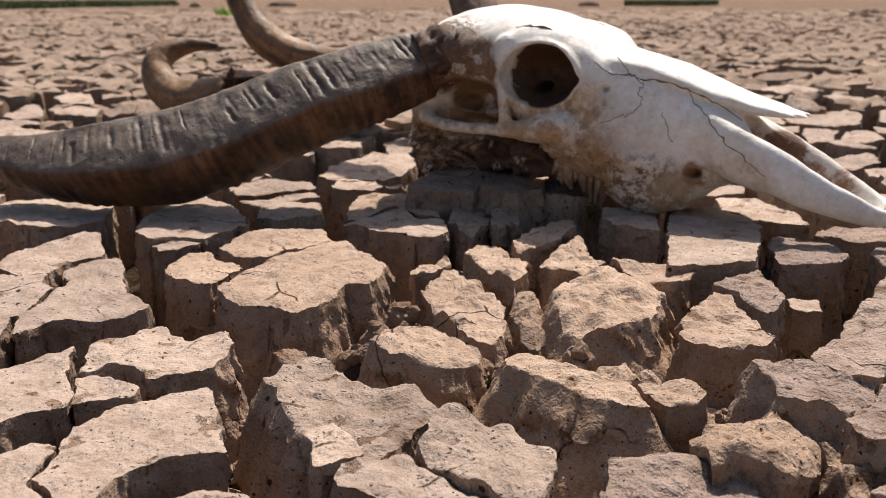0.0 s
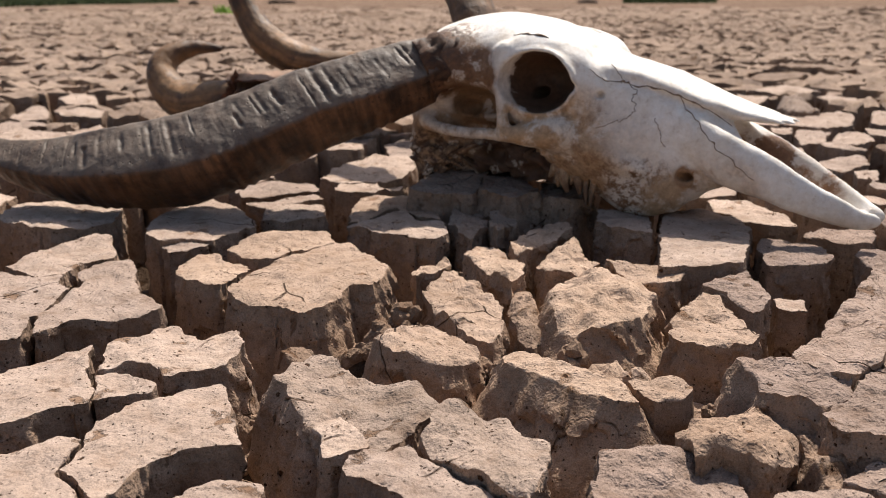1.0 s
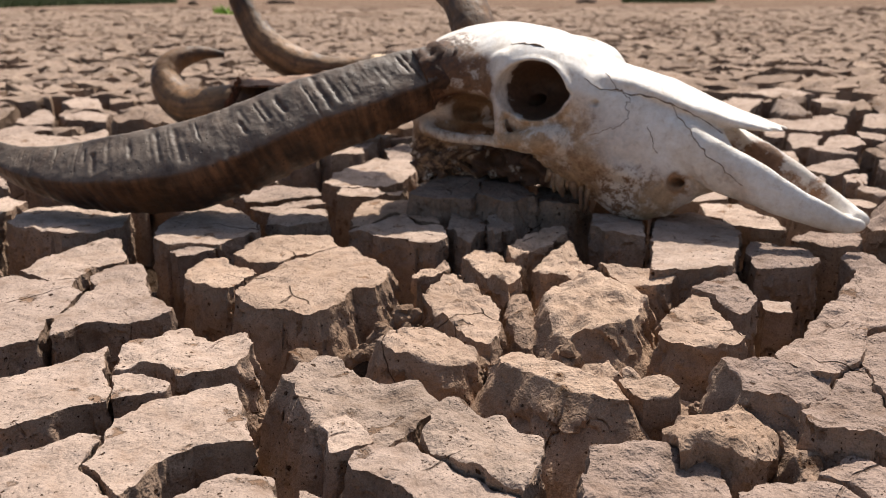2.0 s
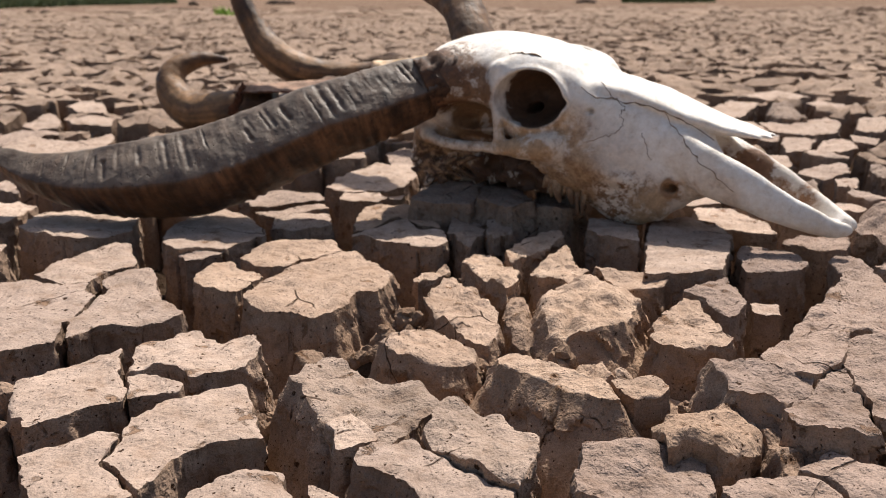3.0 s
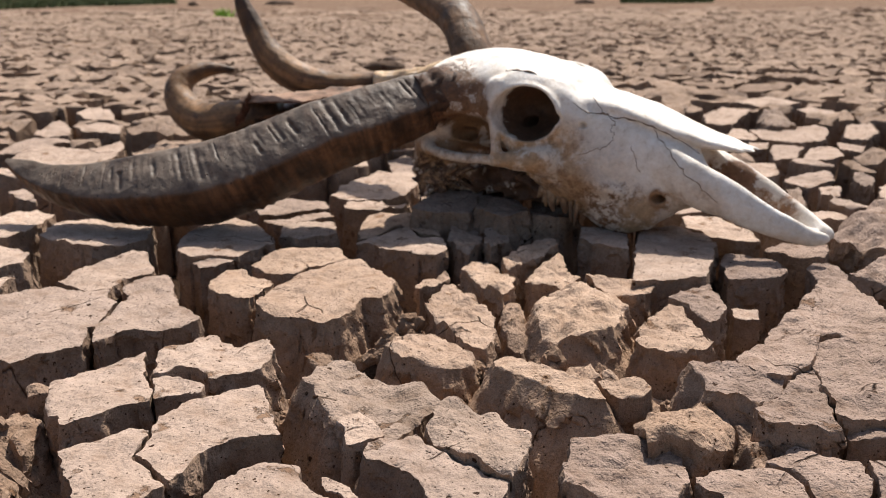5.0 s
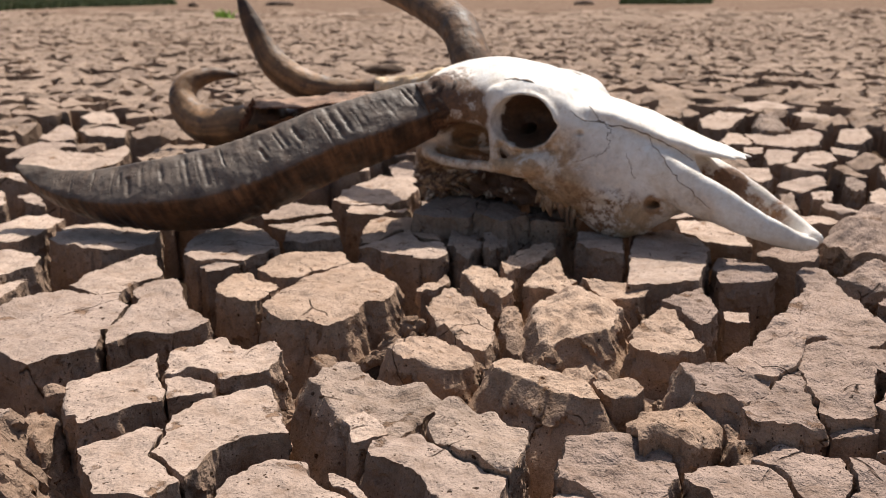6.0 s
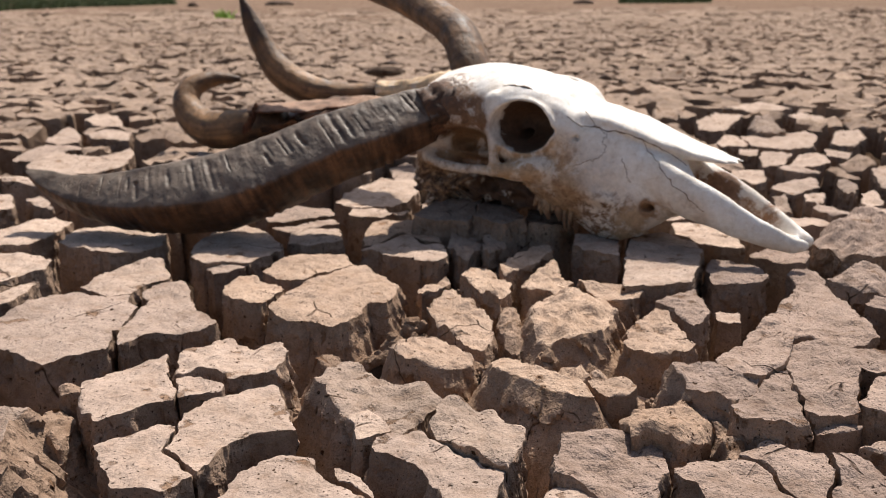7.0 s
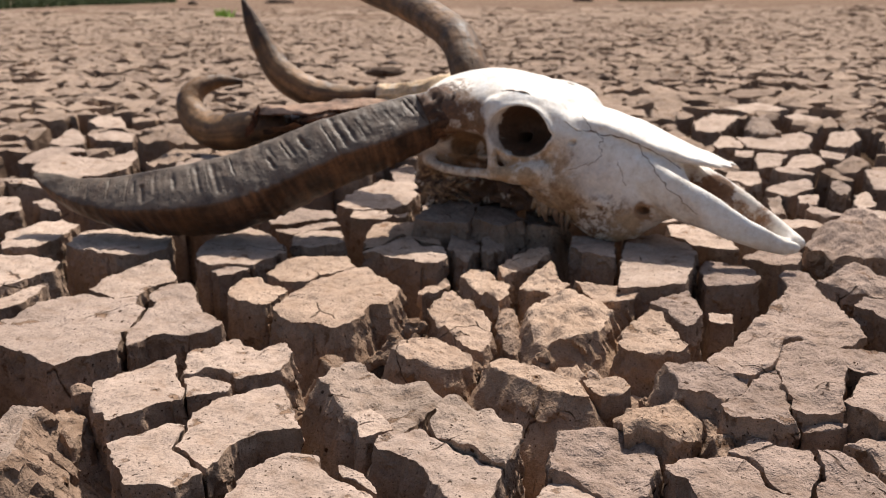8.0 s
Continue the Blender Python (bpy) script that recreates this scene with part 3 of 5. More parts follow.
    nas = carve(nas, -egg(g, (0.338, 0.0, 0.120), (0.022, 0.0030, 0.02)), 0.002)
    nas = carve(nas, -egg(g, (0.330, 0.017, 0.116), (0.020, 0.0026, 0.02)), 0.002)
    d = blend(d, nas, 0.004)
    bar = rod(g, [(0.215, 0.047, 0.106), (0.265, 0.048, 0.080), (0.305, 0.046, 0.064), (0.34, 0.042, 0.0485), (0.372, 0.034, 0.036), (0.398, 0.022, 0.026), (0.412, 0.013, 0.024)], [0.022, 0.0265, 0.0230, 0.0185, 0.0145, 0.0105, 0.007], 1.9, 4)
    d = blend(d, bar, 0.007)
    d = blend(d, rod(g, [(0.33, 0.0, 0.040), (0.395, 0.0, 0.024)], [0.009, 0.008], 0.6), 0.008)
    d = carve(d, -egg(g, (0.405, 0.0, 0.036), (0.022, 0.0035, 0.016)), 0.003)
    # hollow underneath, openings in the cheek
    d = carve(d, -egg(g, (0.20, 0, -0.005), (0.14, 0.040, 0.045)), 0.010)
    d = carve(d, -egg(g, (0.219, 0.060, 0.057), (0.0095, 0.026, 0.0062)), 0.004)
    d = carve(d, -egg(g, (0.118, 0.074, 0.144), (0.0045, 0.012, 0.0035)), 0.002)
    d = carve(d, -egg((u, v, w), (0.055, -0.052, 0.214), (0.010, 0.007, 0.012)), 0.003)
    # broken tooth sockets: notches of uneven height along the lower edge
    for k, (at, tall, thick) in enumerate(((0.064, 0.060, 0.0050), (0.0765, 0.050, 0.0036), (0.0865, 0.044, 0.0034), (0.097, 0.047, 0.0040), (0.1085, 0.046, 0.0060), (0.1175, 0.042, 0.0062))):
        d = carve(d, -egg(g, (at, 0.078, 0.008), (thick, 0.034, tall - 0.008)), 0.0015)
    return d


MIDLINE = -0.035
FORE = Vector((0.8351, -0.5501, 0))
SIDE = Vector((-0.5501, -0.8351, 0))
SKULL_AT = Vector((0.10, 1.10, 0.0)) + SIDE * MIDLINE


def from_skull(u, a, w):
    """A point of the skull's frame in the world; a is positive on the side that lies nearer the path."""
    return SKULL_AT + FORE * u + SIDE * a + Vector((0, 0, w))


def skin(field, lo, hi, h, place, name, mats, parent, label="", wobble=0.0006):
    axes = [np.arange(lo[i], hi[i], h, dtype=np.float32) for i in range(3)]
    g = np.meshgrid(*axes, indexing="ij")
    g2 = (g[0], np.abs(g[1]), g[2], g[1])
    d = field(g2)
    d = d + wobble * (np.sin(g[0] * 61 + 2 * np.sin(g[2] * 47)) * np.sin(g[1] * 53 + 1.5 * np.sin(g[0] * 39)) + 0.6 * np.sin(g[0] * 147 + 3 * np.sin(g[1] * 90)) * np.sin(g[2] * 133))
    v, q = surface_net(d, np.array(lo), h)
    v = [tuple(place(*p)) for p in v.tolist()]
    return solid(name, v, q.tolist(), mats, None, True, parent, label)


TAN, UMBER, EARTH = (0.42, 0.28, 0.165), (0.25, 0.145, 0.08), (0.10, 0.055, 0.033)
BONE = bone_material("weathered bone", [
    (from_skull(0.06, 0.095, 0.085), 0.10, 1.5, TAN, False),
    (from_skull(0.09, 0.085, 0.05), 0.07, 1.4, TAN, False),
    (from_skull(0.13, 0.075, 0.085), 0.075, 0.4, TAN, False),
    (from_skull(0.10, 0.08, 0.04), 0.075, 1.5, UMBER, True),
    (from_skull(0.095, 0.08, 0.115), 0.055, 0.9, UMBER, True),
    (from_skull(0.17, 0.07, 0.02), 0.075, 2.2, (0.20, 0.105, 0.052), True),
    (from_skull(0.21, 0.06, 0.02), 0.06, 1.2, TAN, False),
    (from_skull(0.26, 0.05, 0.045), 0.06, 0.9, TAN, False),
    (from_skull(-0.045, 0.10, 0.160), 0.058, 2.2, (0.19, 0.098, 0.047), False),
    (from_skull(-0.06, 0.095, 0.175), 0.062, 1.8, UMBER, True),
    (from_skull(-0.085, 0.10, 0.175), 0.062, 3.0, (0.14, 0.066, 0.030), False),
    (from_skull(-0.075, 0.075, 0.205), 0.045, 1.8, UMBER, True),
    (from_skull(-0.088, 0.085, 0.195), 0.050, 3.0, EARTH, True),
    (from_skull(-0.04, 0.040, 0.125), 0.062, 4.0, (0.26, 0.155, 0.085), False),
    (from_skull(-0.03, 0.11, 0.095), 0.06, 0.9, TAN, False),
    (from_skull(-0.06, 0.10, 0.10), 0.07, 1.0, UMBER, True),
    (from_skull(-0.11, 0.05, 0.05), 0.085, 3.0, (0.34, 0.21, 0.12), False),
    (from_skull(-0.11, 0.06, 0.045), 0.07, 3.0, EARTH, True),
    # Three dark tones paint the shade of the gap under the skull base.
    (from_skull(-0.01, 0.03, 0.045), 0.075, 4.0, EARTH, False),
    (from_skull(0.02, -0.06, 0.04), 0.08, 6.0, EARTH, False),
    (from_skull(0.11, -0.05, 0.02), 0.08, 8.0, UMBER, False),
    # Deep brown filling the inside of the eye socket.
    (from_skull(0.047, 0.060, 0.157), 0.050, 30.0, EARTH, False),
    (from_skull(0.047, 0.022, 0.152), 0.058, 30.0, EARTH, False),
    (from_skull(0.290, -0.005, 0.075), 0.055, 5.0, (0.20, 0.10, 0.05), False),
    (from_skull(0.345, -0.02, 0.06), 0.05, 1.4, (0.26, 0.14, 0.075), False),
    (from_skull(0.219, 0.044, 0.058), 0.020, 6.0, (0.30, 0.17, 0.09), False),
])
# The dark second spot paints the shade of the cavity beneath the hide.
OLD_BONE = bone_material("cream bone", [((-0.05, 1.67, 0.15), 0.16, 5.0, (0.68, 0.48, 0.29), False), ((-0.26, 1.68, 0.05), 0.16, 6.0, (0.14, 0.07, 0.04), False), ((-0.05, 1.70, 0.14), 0.09, 0.5, TAN, False)])


buffalo_skull = tagged(new("buffalo_skull"), "sun-bleached buffalo skull with long dark horns on cracked mud", "skull")
buffalo_skull.location = from_skull(0, 0, 0)
bpy.context.view_layer.update()


def adopt(ob, thing):
    """Keep the place of a part built in world metres while it hangs under its thing."""
    ob.parent = thing
    ob.matrix_parent_inverse = Matrix.Translation(thing.location).inverted()
    return ob


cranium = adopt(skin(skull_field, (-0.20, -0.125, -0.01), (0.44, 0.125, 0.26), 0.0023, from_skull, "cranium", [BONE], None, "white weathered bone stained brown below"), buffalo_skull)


SUTURE = mud("dark suture", (0.30, 0.225, 0.165), (0.14, 0.10, 0.07), 0.0, 1.0)


def suture(line, width):
    """A crack or seam between bones, laid along the surface of the skull."""
    rnd = random.Random(len(line) + int(width * 1e6))
    world_line = []
    for p in glide(line, 5):
        hit, place, normal, _ = cranium.closest_point_on_mesh(from_skull(*p) + Vector((rnd.gauss(0, 0.0011), 0, rnd.gauss(0, 0.0011))))
        world_line.append(tuple(place - normal * width * 0.1))
    n = len(world_line)
    radii = [width * (0.12 + 0.55 * rnd.random() ** 1.5) * min(1.0, 0.3 + 3 * min(i, n - 1 - i) / n) for i in range(n)]
    return adopt(sweep("suture", world_line, radii, [SUTURE], None, "", None, 6, 2), buffalo_skull)


suture([(0.1066, 0.0722, 0.1755), (0.1209, 0.0655, 0.1656), (0.1391, 0.0587, 0.1623), (0.1516, 0.0544, 0.158), (0.1886, 0.0477, 0.1509), (0.2197, 0.0434, 0.14), (0.2401, 0.0319, 0.1263), (0.2582, 0.0301, 0.1155)], 0.0021)
suture([(0.2032, 0.0468, 0.1444), (0.2188, 0.0497, 0.1293), (0.2355, 0.0558, 0.1128), (0.2516, 0.0585, 0.0959), (0.2718, 0.0582, 0.0814), (0.2953, 0.0567, 0.0642)], 0.0015)
suture([(0.1429, 0.0577, 0.1609), (0.1558, 0.0557, 0.1508), (0.1537, 0.0613, 0.142), (0.1604, 0.0624, 0.1335), (0.1534, 0.0679, 0.1219), (0.1395, 0.0739, 0.116), (0.1221, 0.0815, 0.1092)], 0.0008)
suture([(0.1196, 0.0457, 0.1827), (0.1307, 0.0542, 0.1727), (0.1398, 0.0584, 0.1623)], 0.0009)
suture([(0.1812, 0.0594, 0.121), (0.188, 0.0603, 0.1086), (0.1938, 0.0602, 0.0896)], 0.0006)
suture([(0.0046, 0.0727, 0.2139), (0.0289, 0.077, 0.214), (0.0552, 0.0793, 0.2102)], 0.0032)

def crusty(s, a):
    return 1 + 0.19 * fbm(Vector((s * 7, math.cos(a) * 2.6, math.sin(a) * 2.6)), 5)


TOOTH = bone_material("stained tooth", [(from_skull(0.085, 0.07, 0.04), 0.09, 5.0, (0.36, 0.25, 0.155), False), (from_skull(0.085, 0.07, 0.05), 0.06, 2.4, UMBER, True), (from_skull(0.09, 0.065, 0.012), 0.035, 4.0, (0.17, 0.10, 0.06), False)])
# splinters of the broken tooth row: along, sideways, lower end, thickness, lean
for u, a, low, thick, lean in ((0.061, 0.070, 0.043, 0.0050, -0.004), (0.070, 0.071, 0.032, 0.0046, 0.000), (0.079, 0.071, 0.027, 0.0060, 0.003), (0.088, 0.070, 0.036, 0.0038, -0.002), (0.096, 0.069, 0.026, 0.0056, 0.002), (0.104, 0.066, 0.013, 0.0034, 0.001), (0.111, 0.064, 0.010, 0.0036, -0.002)):
    adopt(sweep("tooth", [from_skull(u - lean, a - 0.006, 0.064), from_skull(u - lean * 0.4, a, (0.058 + low) / 2), from_skull(u + lean, a - 0.001, low)], [thick * 1.2, thick, thick * 0.32], [TOOTH], None, "", crusty, 14, 6, (0.8, -0.5, 0.1)), buffalo_skull)

RINGS = random.Random(21)
GROOVES = [(0.05 + 0.0118 * k + 0.010 * RINGS.random(), 0.08 + 1.4 * RINGS.random() ** 3, 0.0015 + 0.0030 * RINGS.random() ** 2, 0.45 + 0.7 * RINGS.random(), 0.25 + 0.55 * RINGS.random()) for k in range(68)]


def ridged(s, a):
    """Near horn: a keeled section with crosswise grooves and chips on the upper face."""
    a = (math.pi - a) % (2 * math.pi)
    p = 1.22
    r = (abs(math.cos(a)) ** p + abs(math.sin(a)) ** p) ** (-1 / p)
    face = max(0.0, math.sin(2 * a)) if 0 < a < math.pi / 2 else 0.0
    soft = min(1.0, max(0.0, (0.90 - s) / 0.15))
    cut = 0.0
    if face:
        here = s + 0.0016 * noise.noise(Vector((s * 60, a * 4, 3))) - 0.012 * (a - 0.8)
        bite = 0.75 + 0.5 * noise.noise(Vector((s * 40, a * 6, 0)))
        for at, deep, wide, middle, reach in GROOVES:
            d = abs(here - at)
            if d < 3 * wide:
                cut += deep * max(0.1, bite) * math.exp(-(d / wide) ** 2) * max(0.0, min(1.0, (reach - abs(a - middle - 0.15)) / 0.12))
        chip = noise.noise(Vector((s * 150, a * 11, 7))) - 0.30
        cut += max(0.0, chip) * 0.8 * max(0.0, noise.noise(Vector((s * 14, a * 2, 1))) + 0.25)
    ring = 0.024 * math.sin(s * 190 + 5 * math.sin(s * 31)) * (0.15 if face else 0.7 + noise.noise(Vector((s * 25, a, 2))))
    lumps = 0.03 * noise.noise(Vector((s * 30, math.cos(a) * 2, math.sin(a) * 2)))
    return 1.08 * r * (1 - 0.085 * min(1.3, cut) * min(1.0, face * 1.8) * soft + ring * soft + lumps)


near_horn = adopt(sweep("horn", [(0.020, 1.119, 0.182), (-0.030, 1.106, 0.161), (-0.10, 1.09, 0.138), (-0.175, 1.08, 0.113), (-0.25, 1.07, 0.081), (-0.325, 1.065, 0.058), (-0.41, 1.07, 0.047), (-0.48, 1.085, 0.043), (-0.545, 1.10, 0.050), (-0.590, 1.11, 0.067), (-0.618, 1.115, 0.081)],
                  [0.027, 0.039, 0.045, 0.048, 0.051, 0.052, 0.047, 0.038, 0.027, 0.017, 0.004], [HORN], None, "dark grey-brown ridged horn", ridged, 104, 64), buffalo_skull)


def plain_horn(s, a):
    return 1 + 0.02 * math.sin(s * 60 + 2 * math.sin(s * 17)) * (1 - s) + 0.03 * math.cos(2 * a + s * 3)


far_horn = adopt(sweep("horn", [(0.06, 1.26, 0.17), (0.045, 1.30, 0.225), (0.026, 1.36, 0.268), (-0.020, 1.45, 0.300), (-0.082, 1.55, 0.328), (-0.155, 1.65, 0.352), (-0.23, 1.73, 0.385), (-0.30, 1.78, 0.43), (-0.35, 1.79, 0.47)],
                 [0.033, 0.032, 0.032, 0.031, 0.029, 0.026, 0.021, 0.014, 0.002], [HORN_BROWN], None, "brown horn rising behind the skull", plain_horn, 40, 14), buffalo_skull)


# The hide's pale cover puts its sunlit top into the colour.
HIDE = horn_material("dried hide", (0.045, 0.018, 0.010), (0.20, 0.080, 0.042), (0.34, 0.235, 0.17), (30.0, 6.0, 1.0), 0.75, matt=0.8)
ROOT = horn_material("crumbling horn root", (0.024, 0.012, 0.007), (0.155, 0.068, 0.029), (0.055, 0.036, 0.025), (60.0, 12.0, 1.0), 0.45, matt=0.6)
adopt(sweep("horn_base", [(0.058, 1.122, 0.184), (0.036, 1.118, 0.186), (0.010, 1.113, 0.177), (-0.025, 1.107, 0.163)], [0.018, 0.027, 0.034, 0.039], [ROOT], None, "crumbling brown horn root", crusty, 48, 12), buffalo_skull)

# ---- second skull behind the first ----
second_skull = tagged(new("buffalo_skull"), "older buffalo skull with tan horns and dried hide", "skull")
second_skull.location = (-0.22, 1.70, 0.0)
adopt(sweep("horn", [(-0.115, 1.70, 0.136), (-0.165, 1.71, 0.130), (-0.225, 1.72, 0.127), (-0.290, 1.74, 0.138), (-0.345, 1.76, 0.171), (-0.380, 1.78, 0.219), (-0.407, 1.79, 0.272), (-0.428, 1.79, 0.328)],
            [0.021, 0.022, 0.027, 0.033, 0.032, 0.026, 0.019, 0.004], [HORN_TAN], None, "tan upright horn", plain_horn, 36, 14), second_skull)
adopt(sweep("horn", [(-0.33, 1.69, 0.075), (-0.385, 1.70, 0.068), (-0.44, 1.715, 0.055), (-0.495, 1.74, 0.050), (-0.540, 1.77, 0.070), (-0.560, 1.79, 0.105), (-0.548, 1.81, 0.134), (-0.505, 1.83, 0.150), (-0.450, 1.84, 0.148)],
            [0.034, 0.037, 0.041, 0.041, 0.037, 0.030, 0.024, 0.016, 0.005], [HORN_TAN], None, "tan hooked horn lying on the mud", plain_horn, 36, 14), second_skull)
adopt(sweep("horn_core", [(-0.13, 1.70, 0.134), (-0.07, 1.68, 0.138), (-0.015, 1.66, 0.148), (0.03, 1.65, 0.152)], [0.0215, 0.021, 0.025, 0.03], [OLD_BONE], None, "cream bone core", crusty, 30, 10), second_skull)


def lump_field(g):
    d = egg(g, (0, 0, 0.045), (0.13, 0.07, 0.055))
    return blend(d, egg(g, (0.12, 0, 0.09), (0.09, 0.05, 0.06)), 0.03)


adopt(skin(lump_field, (-0.16, -0.13, -0.02), (0.25, 0.13, 0.22), 0.006, lambda u, a, w: Vector((-0.24 + u, 1.74 + a, w)), "cranium", [OLD_BONE], None, "dark brown bone"), second_skull)


def flap(name, line, widths, curl, thick, mats, label, salt):
    """A stiff curled sheet of dried hide with torn edges."""
    path = glide(line, 12)
    ww = [v.x for v in glide([(r, 0, 0) for r in widths], 12)]
    n, m = len(path), 15
    verts, faces = [], []
    for side in (1, -1):
        for i, p in enumerate(path):
            s = i / (n - 1)
            for k in range(m):
                c = 2 * k / (m - 1) - 1
                tear = 1 + (0.22 * fbm(Vector((s * 9, c * 1.2, salt)), 4) if abs(c) > 0.3 else 0)
                off = Vector((0.006 * noise.noise(Vector((s * 14, c * 2, salt + 4))), ww[i] * c * tear, curl * c * c + 0.006 * fbm(Vector((s * 5, c * 1.5, salt + 9)), 4) - 0.03 * ww[i] * c))
                edge = min(1.0, 6 * min(s, 1 - s) + 0.15) * (1.0 - 0.5 * c * c)
                verts.append(tuple(p + off + Vector((0, 0, side * thick * edge * (0.7 + 0.5 * noise.noise(Vector((s * 20, c * 4, salt))))))))
    at = lambda side, i, k: (0 if side > 0 else n * m) + i * m + k
    for i in range(n - 1):
        for k in range(m - 1):
            faces.append((at(1, i, k), at(1, i + 1, k), at(1, i + 1, k + 1), at(1, i, k + 1)))
            faces.append((at(-1, i, k), at(-1, i, k + 1), at(-1, i + 1, k + 1), at(-1, i + 1, k)))
        for k, turn in ((0, False), (m - 1, True)):
            q = (at(1, i, k), at(-1, i, k), at(-1, i + 1, k), at(1, i + 1, k))
            faces.append(q[::-1] if turn else q)
    for i, turn in ((0, True), (n - 1, False)):
        for k in range(m - 1):
            q = (at(1, i, k), at(-1, i, k), at(-1, i, k + 1), at(1, i, k + 1))
            faces.append(q[::-1] if turn else q)
    ob = solid(name, verts, faces, mats, None, True, None, label, 50)
    layer = ob.data.uv_layers.new(name="grain")
    for loop in ob.data.loops:
        i, k = divmod(loop.vertex_index % (n * m), m)
        layer.data[loop.index].uv = (0.3 * i / n, k / m)
    return ob


adopt(flap("dried_hide", [(-0.395, 1.645, 0.112), (-0.36, 1.645, 0.116), (-0.30, 1.65, 0.115), (-0.23, 1.655, 0.121), (-0.17, 1.66, 0.127), (-0.105, 1.67, 0.126)], [0.022, 0.052, 0.058, 0.056, 0.046, 0.02], -0.012, 0.0045, [HIDE], "curled reddish-brown hide", 1.0), second_skull)
adopt(flap("dried_hide", [(-0.40, 1.61, 0.058), (-0.385, 1.612, 0.076), (-0.375, 1.615, 0.098), (-0.368, 1.62, 0.116)], [0.016, 0.026, 0.030, 0.02], 0.012, 0.004, [HIDE], "upturned end of the hide", 4.0), second_skull)
# Torn lower sheet, in dark root material to deepen the shade beneath the hide.
adopt(flap("dried_hide", [(-0.36, 1.60, 0.066), (-0.32, 1.605, 0.074), (-0.28, 1.61, 0.078), (-0.24, 1.615, 0.075)], [0.014, 0.028, 0.028, 0.012], 0.010, 0.003, [ROOT], "torn grey-brown hide", 7.0), second_skull)
adopt(sweep("hide_scrap", [(-0.285, 1.60, 0.090), (-0.262, 1.60, 0.096), (-0.240, 1.605, 0.098), (-0.215, 1.61, 0.106)], [0.004, 0.009, 0.008, 0.003], [HIDE], None, "small red-brown scrap of hide", crusty, 18, 8), second_skull)
adopt(sweep("bone_splinter", [(-0.25, 1.55, 0.083), (-0.22, 1.55, 0.094), (-0.19, 1.56, 0.103), (-0.165, 1.57, 0.112)], [0.003, 0.007, 0.008, 0.004], [OLD_BONE], None, "pale bone splinter", crusty, 20, 10), second_skull)

# ---- the cracked lake bed: the blocks beside the path ----
clod([(-0.413, 0.45), (-0.381, 0.472), (-0.366, 0.505), (-0.356, 0.498), (-0.358, 0.465), (-0.343, 0.42), (-0.33, 0.389), (-0.334, 0.372), (-0.362, 0.354)], 0, flare=0.55, rough=2.6, kind="grey")
clod([(-0.323, 0.514), (-0.332, 0.553), (-0.319, 0.57), (-0.296, 0.603), (-0.274, 0.623), (-0.26, 0.575), (-0.249, 0.556), (-0.237, 0.525), (-0.253, 0.511), (-0.273, 0.493), (-0.295, 0.477), (-0.308, 0.497)], -0.006)
clod([(-0.249, 0.561), (-0.24, 0.57), (-0.227, 0.57), (-0.2, 0.548), (-0.2, 0.536), (-0.215, 0.533), (-0.236, 0.523)], -0.006)
clod([(-0.223, 0.487), (-0.203, 0.517), (-0.184, 0.521), (-0.167, 0.539), (-0.154, 0.546), (-0.138, 0.502), (-0.121, 0.457), (-0.137, 0.452), (-0.158, 0.45), (-0.169, 0.437), (-0.178, 0.421), (-0.184, 0.39), (-0.201, 0.41), (-0.219, 0.428), (-0.218, 0.45)], -0.004)
clod([(-0.277, 0.435), (-0.259, 0.45), (-0.238, 0.471), (-0.221, 0.467), (-0.22, 0.451), (-0.222, 0.43), (-0.203, 0.407), (-0.186, 0.387), (-0.195, 0.377), (-0.203, 0.363), (-0.222, 0.368), (-0.243, 0.37), (-0.255, 0.395), (-0.267, 0.412)], -0.006)
clod([(-0.168, 0.345), (-0.16, 0.384), (-0.15, 0.407), (-0.136, 0.421), (-0.119, 0.426), (-0.104, 0.427), (-0.098, 0.404), (-0.093, 0.395), (-0.078, 0.383), (-0.06, 0.368), (-0.042, 0.344), (-0.04, 0.316), (-0.112, 0.303), (-0.156, 0.31)], -0.01)
clod([(-0.087, 0.422), (-0.077, 0.416), (-0.065, 0.403), (-0.057, 0.386), (-0.053, 0.372), (-0.065, 0.383), (-0.084, 0.403)], -0.016)
clod([(-0.12, 0.553), (-0.109, 0.582), (-0.097, 0.596), (-0.083, 0.596), (-0.067, 0.571), (-0.047, 0.551), (-0.026, 0.551), (-0.015, 0.542), (-0.001, 0.518), (-0.01, 0.504), (-0.022, 0.479), (-0.033, 0.461), (-0.041, 0.454), (-0.056, 0.479), (-0.067, 0.496), (-0.086, 0.485), (-0.101, 0.513)], -0.004, flare=0.25, rough=2, kind="grey")
clod([(-0.086, 0.487), (-0.068, 0.499), (-0.054, 0.48), (-0.043, 0.46), (-0.047, 0.456), (-0.066, 0.445), (-0.072, 0.445), (-0.078, 0.473)], -0.006, flare=0.12)
clod([(-0.063, 0.441), (-0.047, 0.456), (-0.029, 0.461), (-0.019, 0.466), (-0.014, 0.45), (0.004, 0.431), (0.026, 0.412), (0.039, 0.399), (0.044, 0.393), (0.037, 0.366), (0.032, 0.347), (0.003, 0.336), (-0.005, 0.367), (-0.016, 0.387), (-0.025, 0.404), (-0.034, 0.418), (-0.043, 0.422), (-0.057, 0.427)], -0.008, flare=0.2)
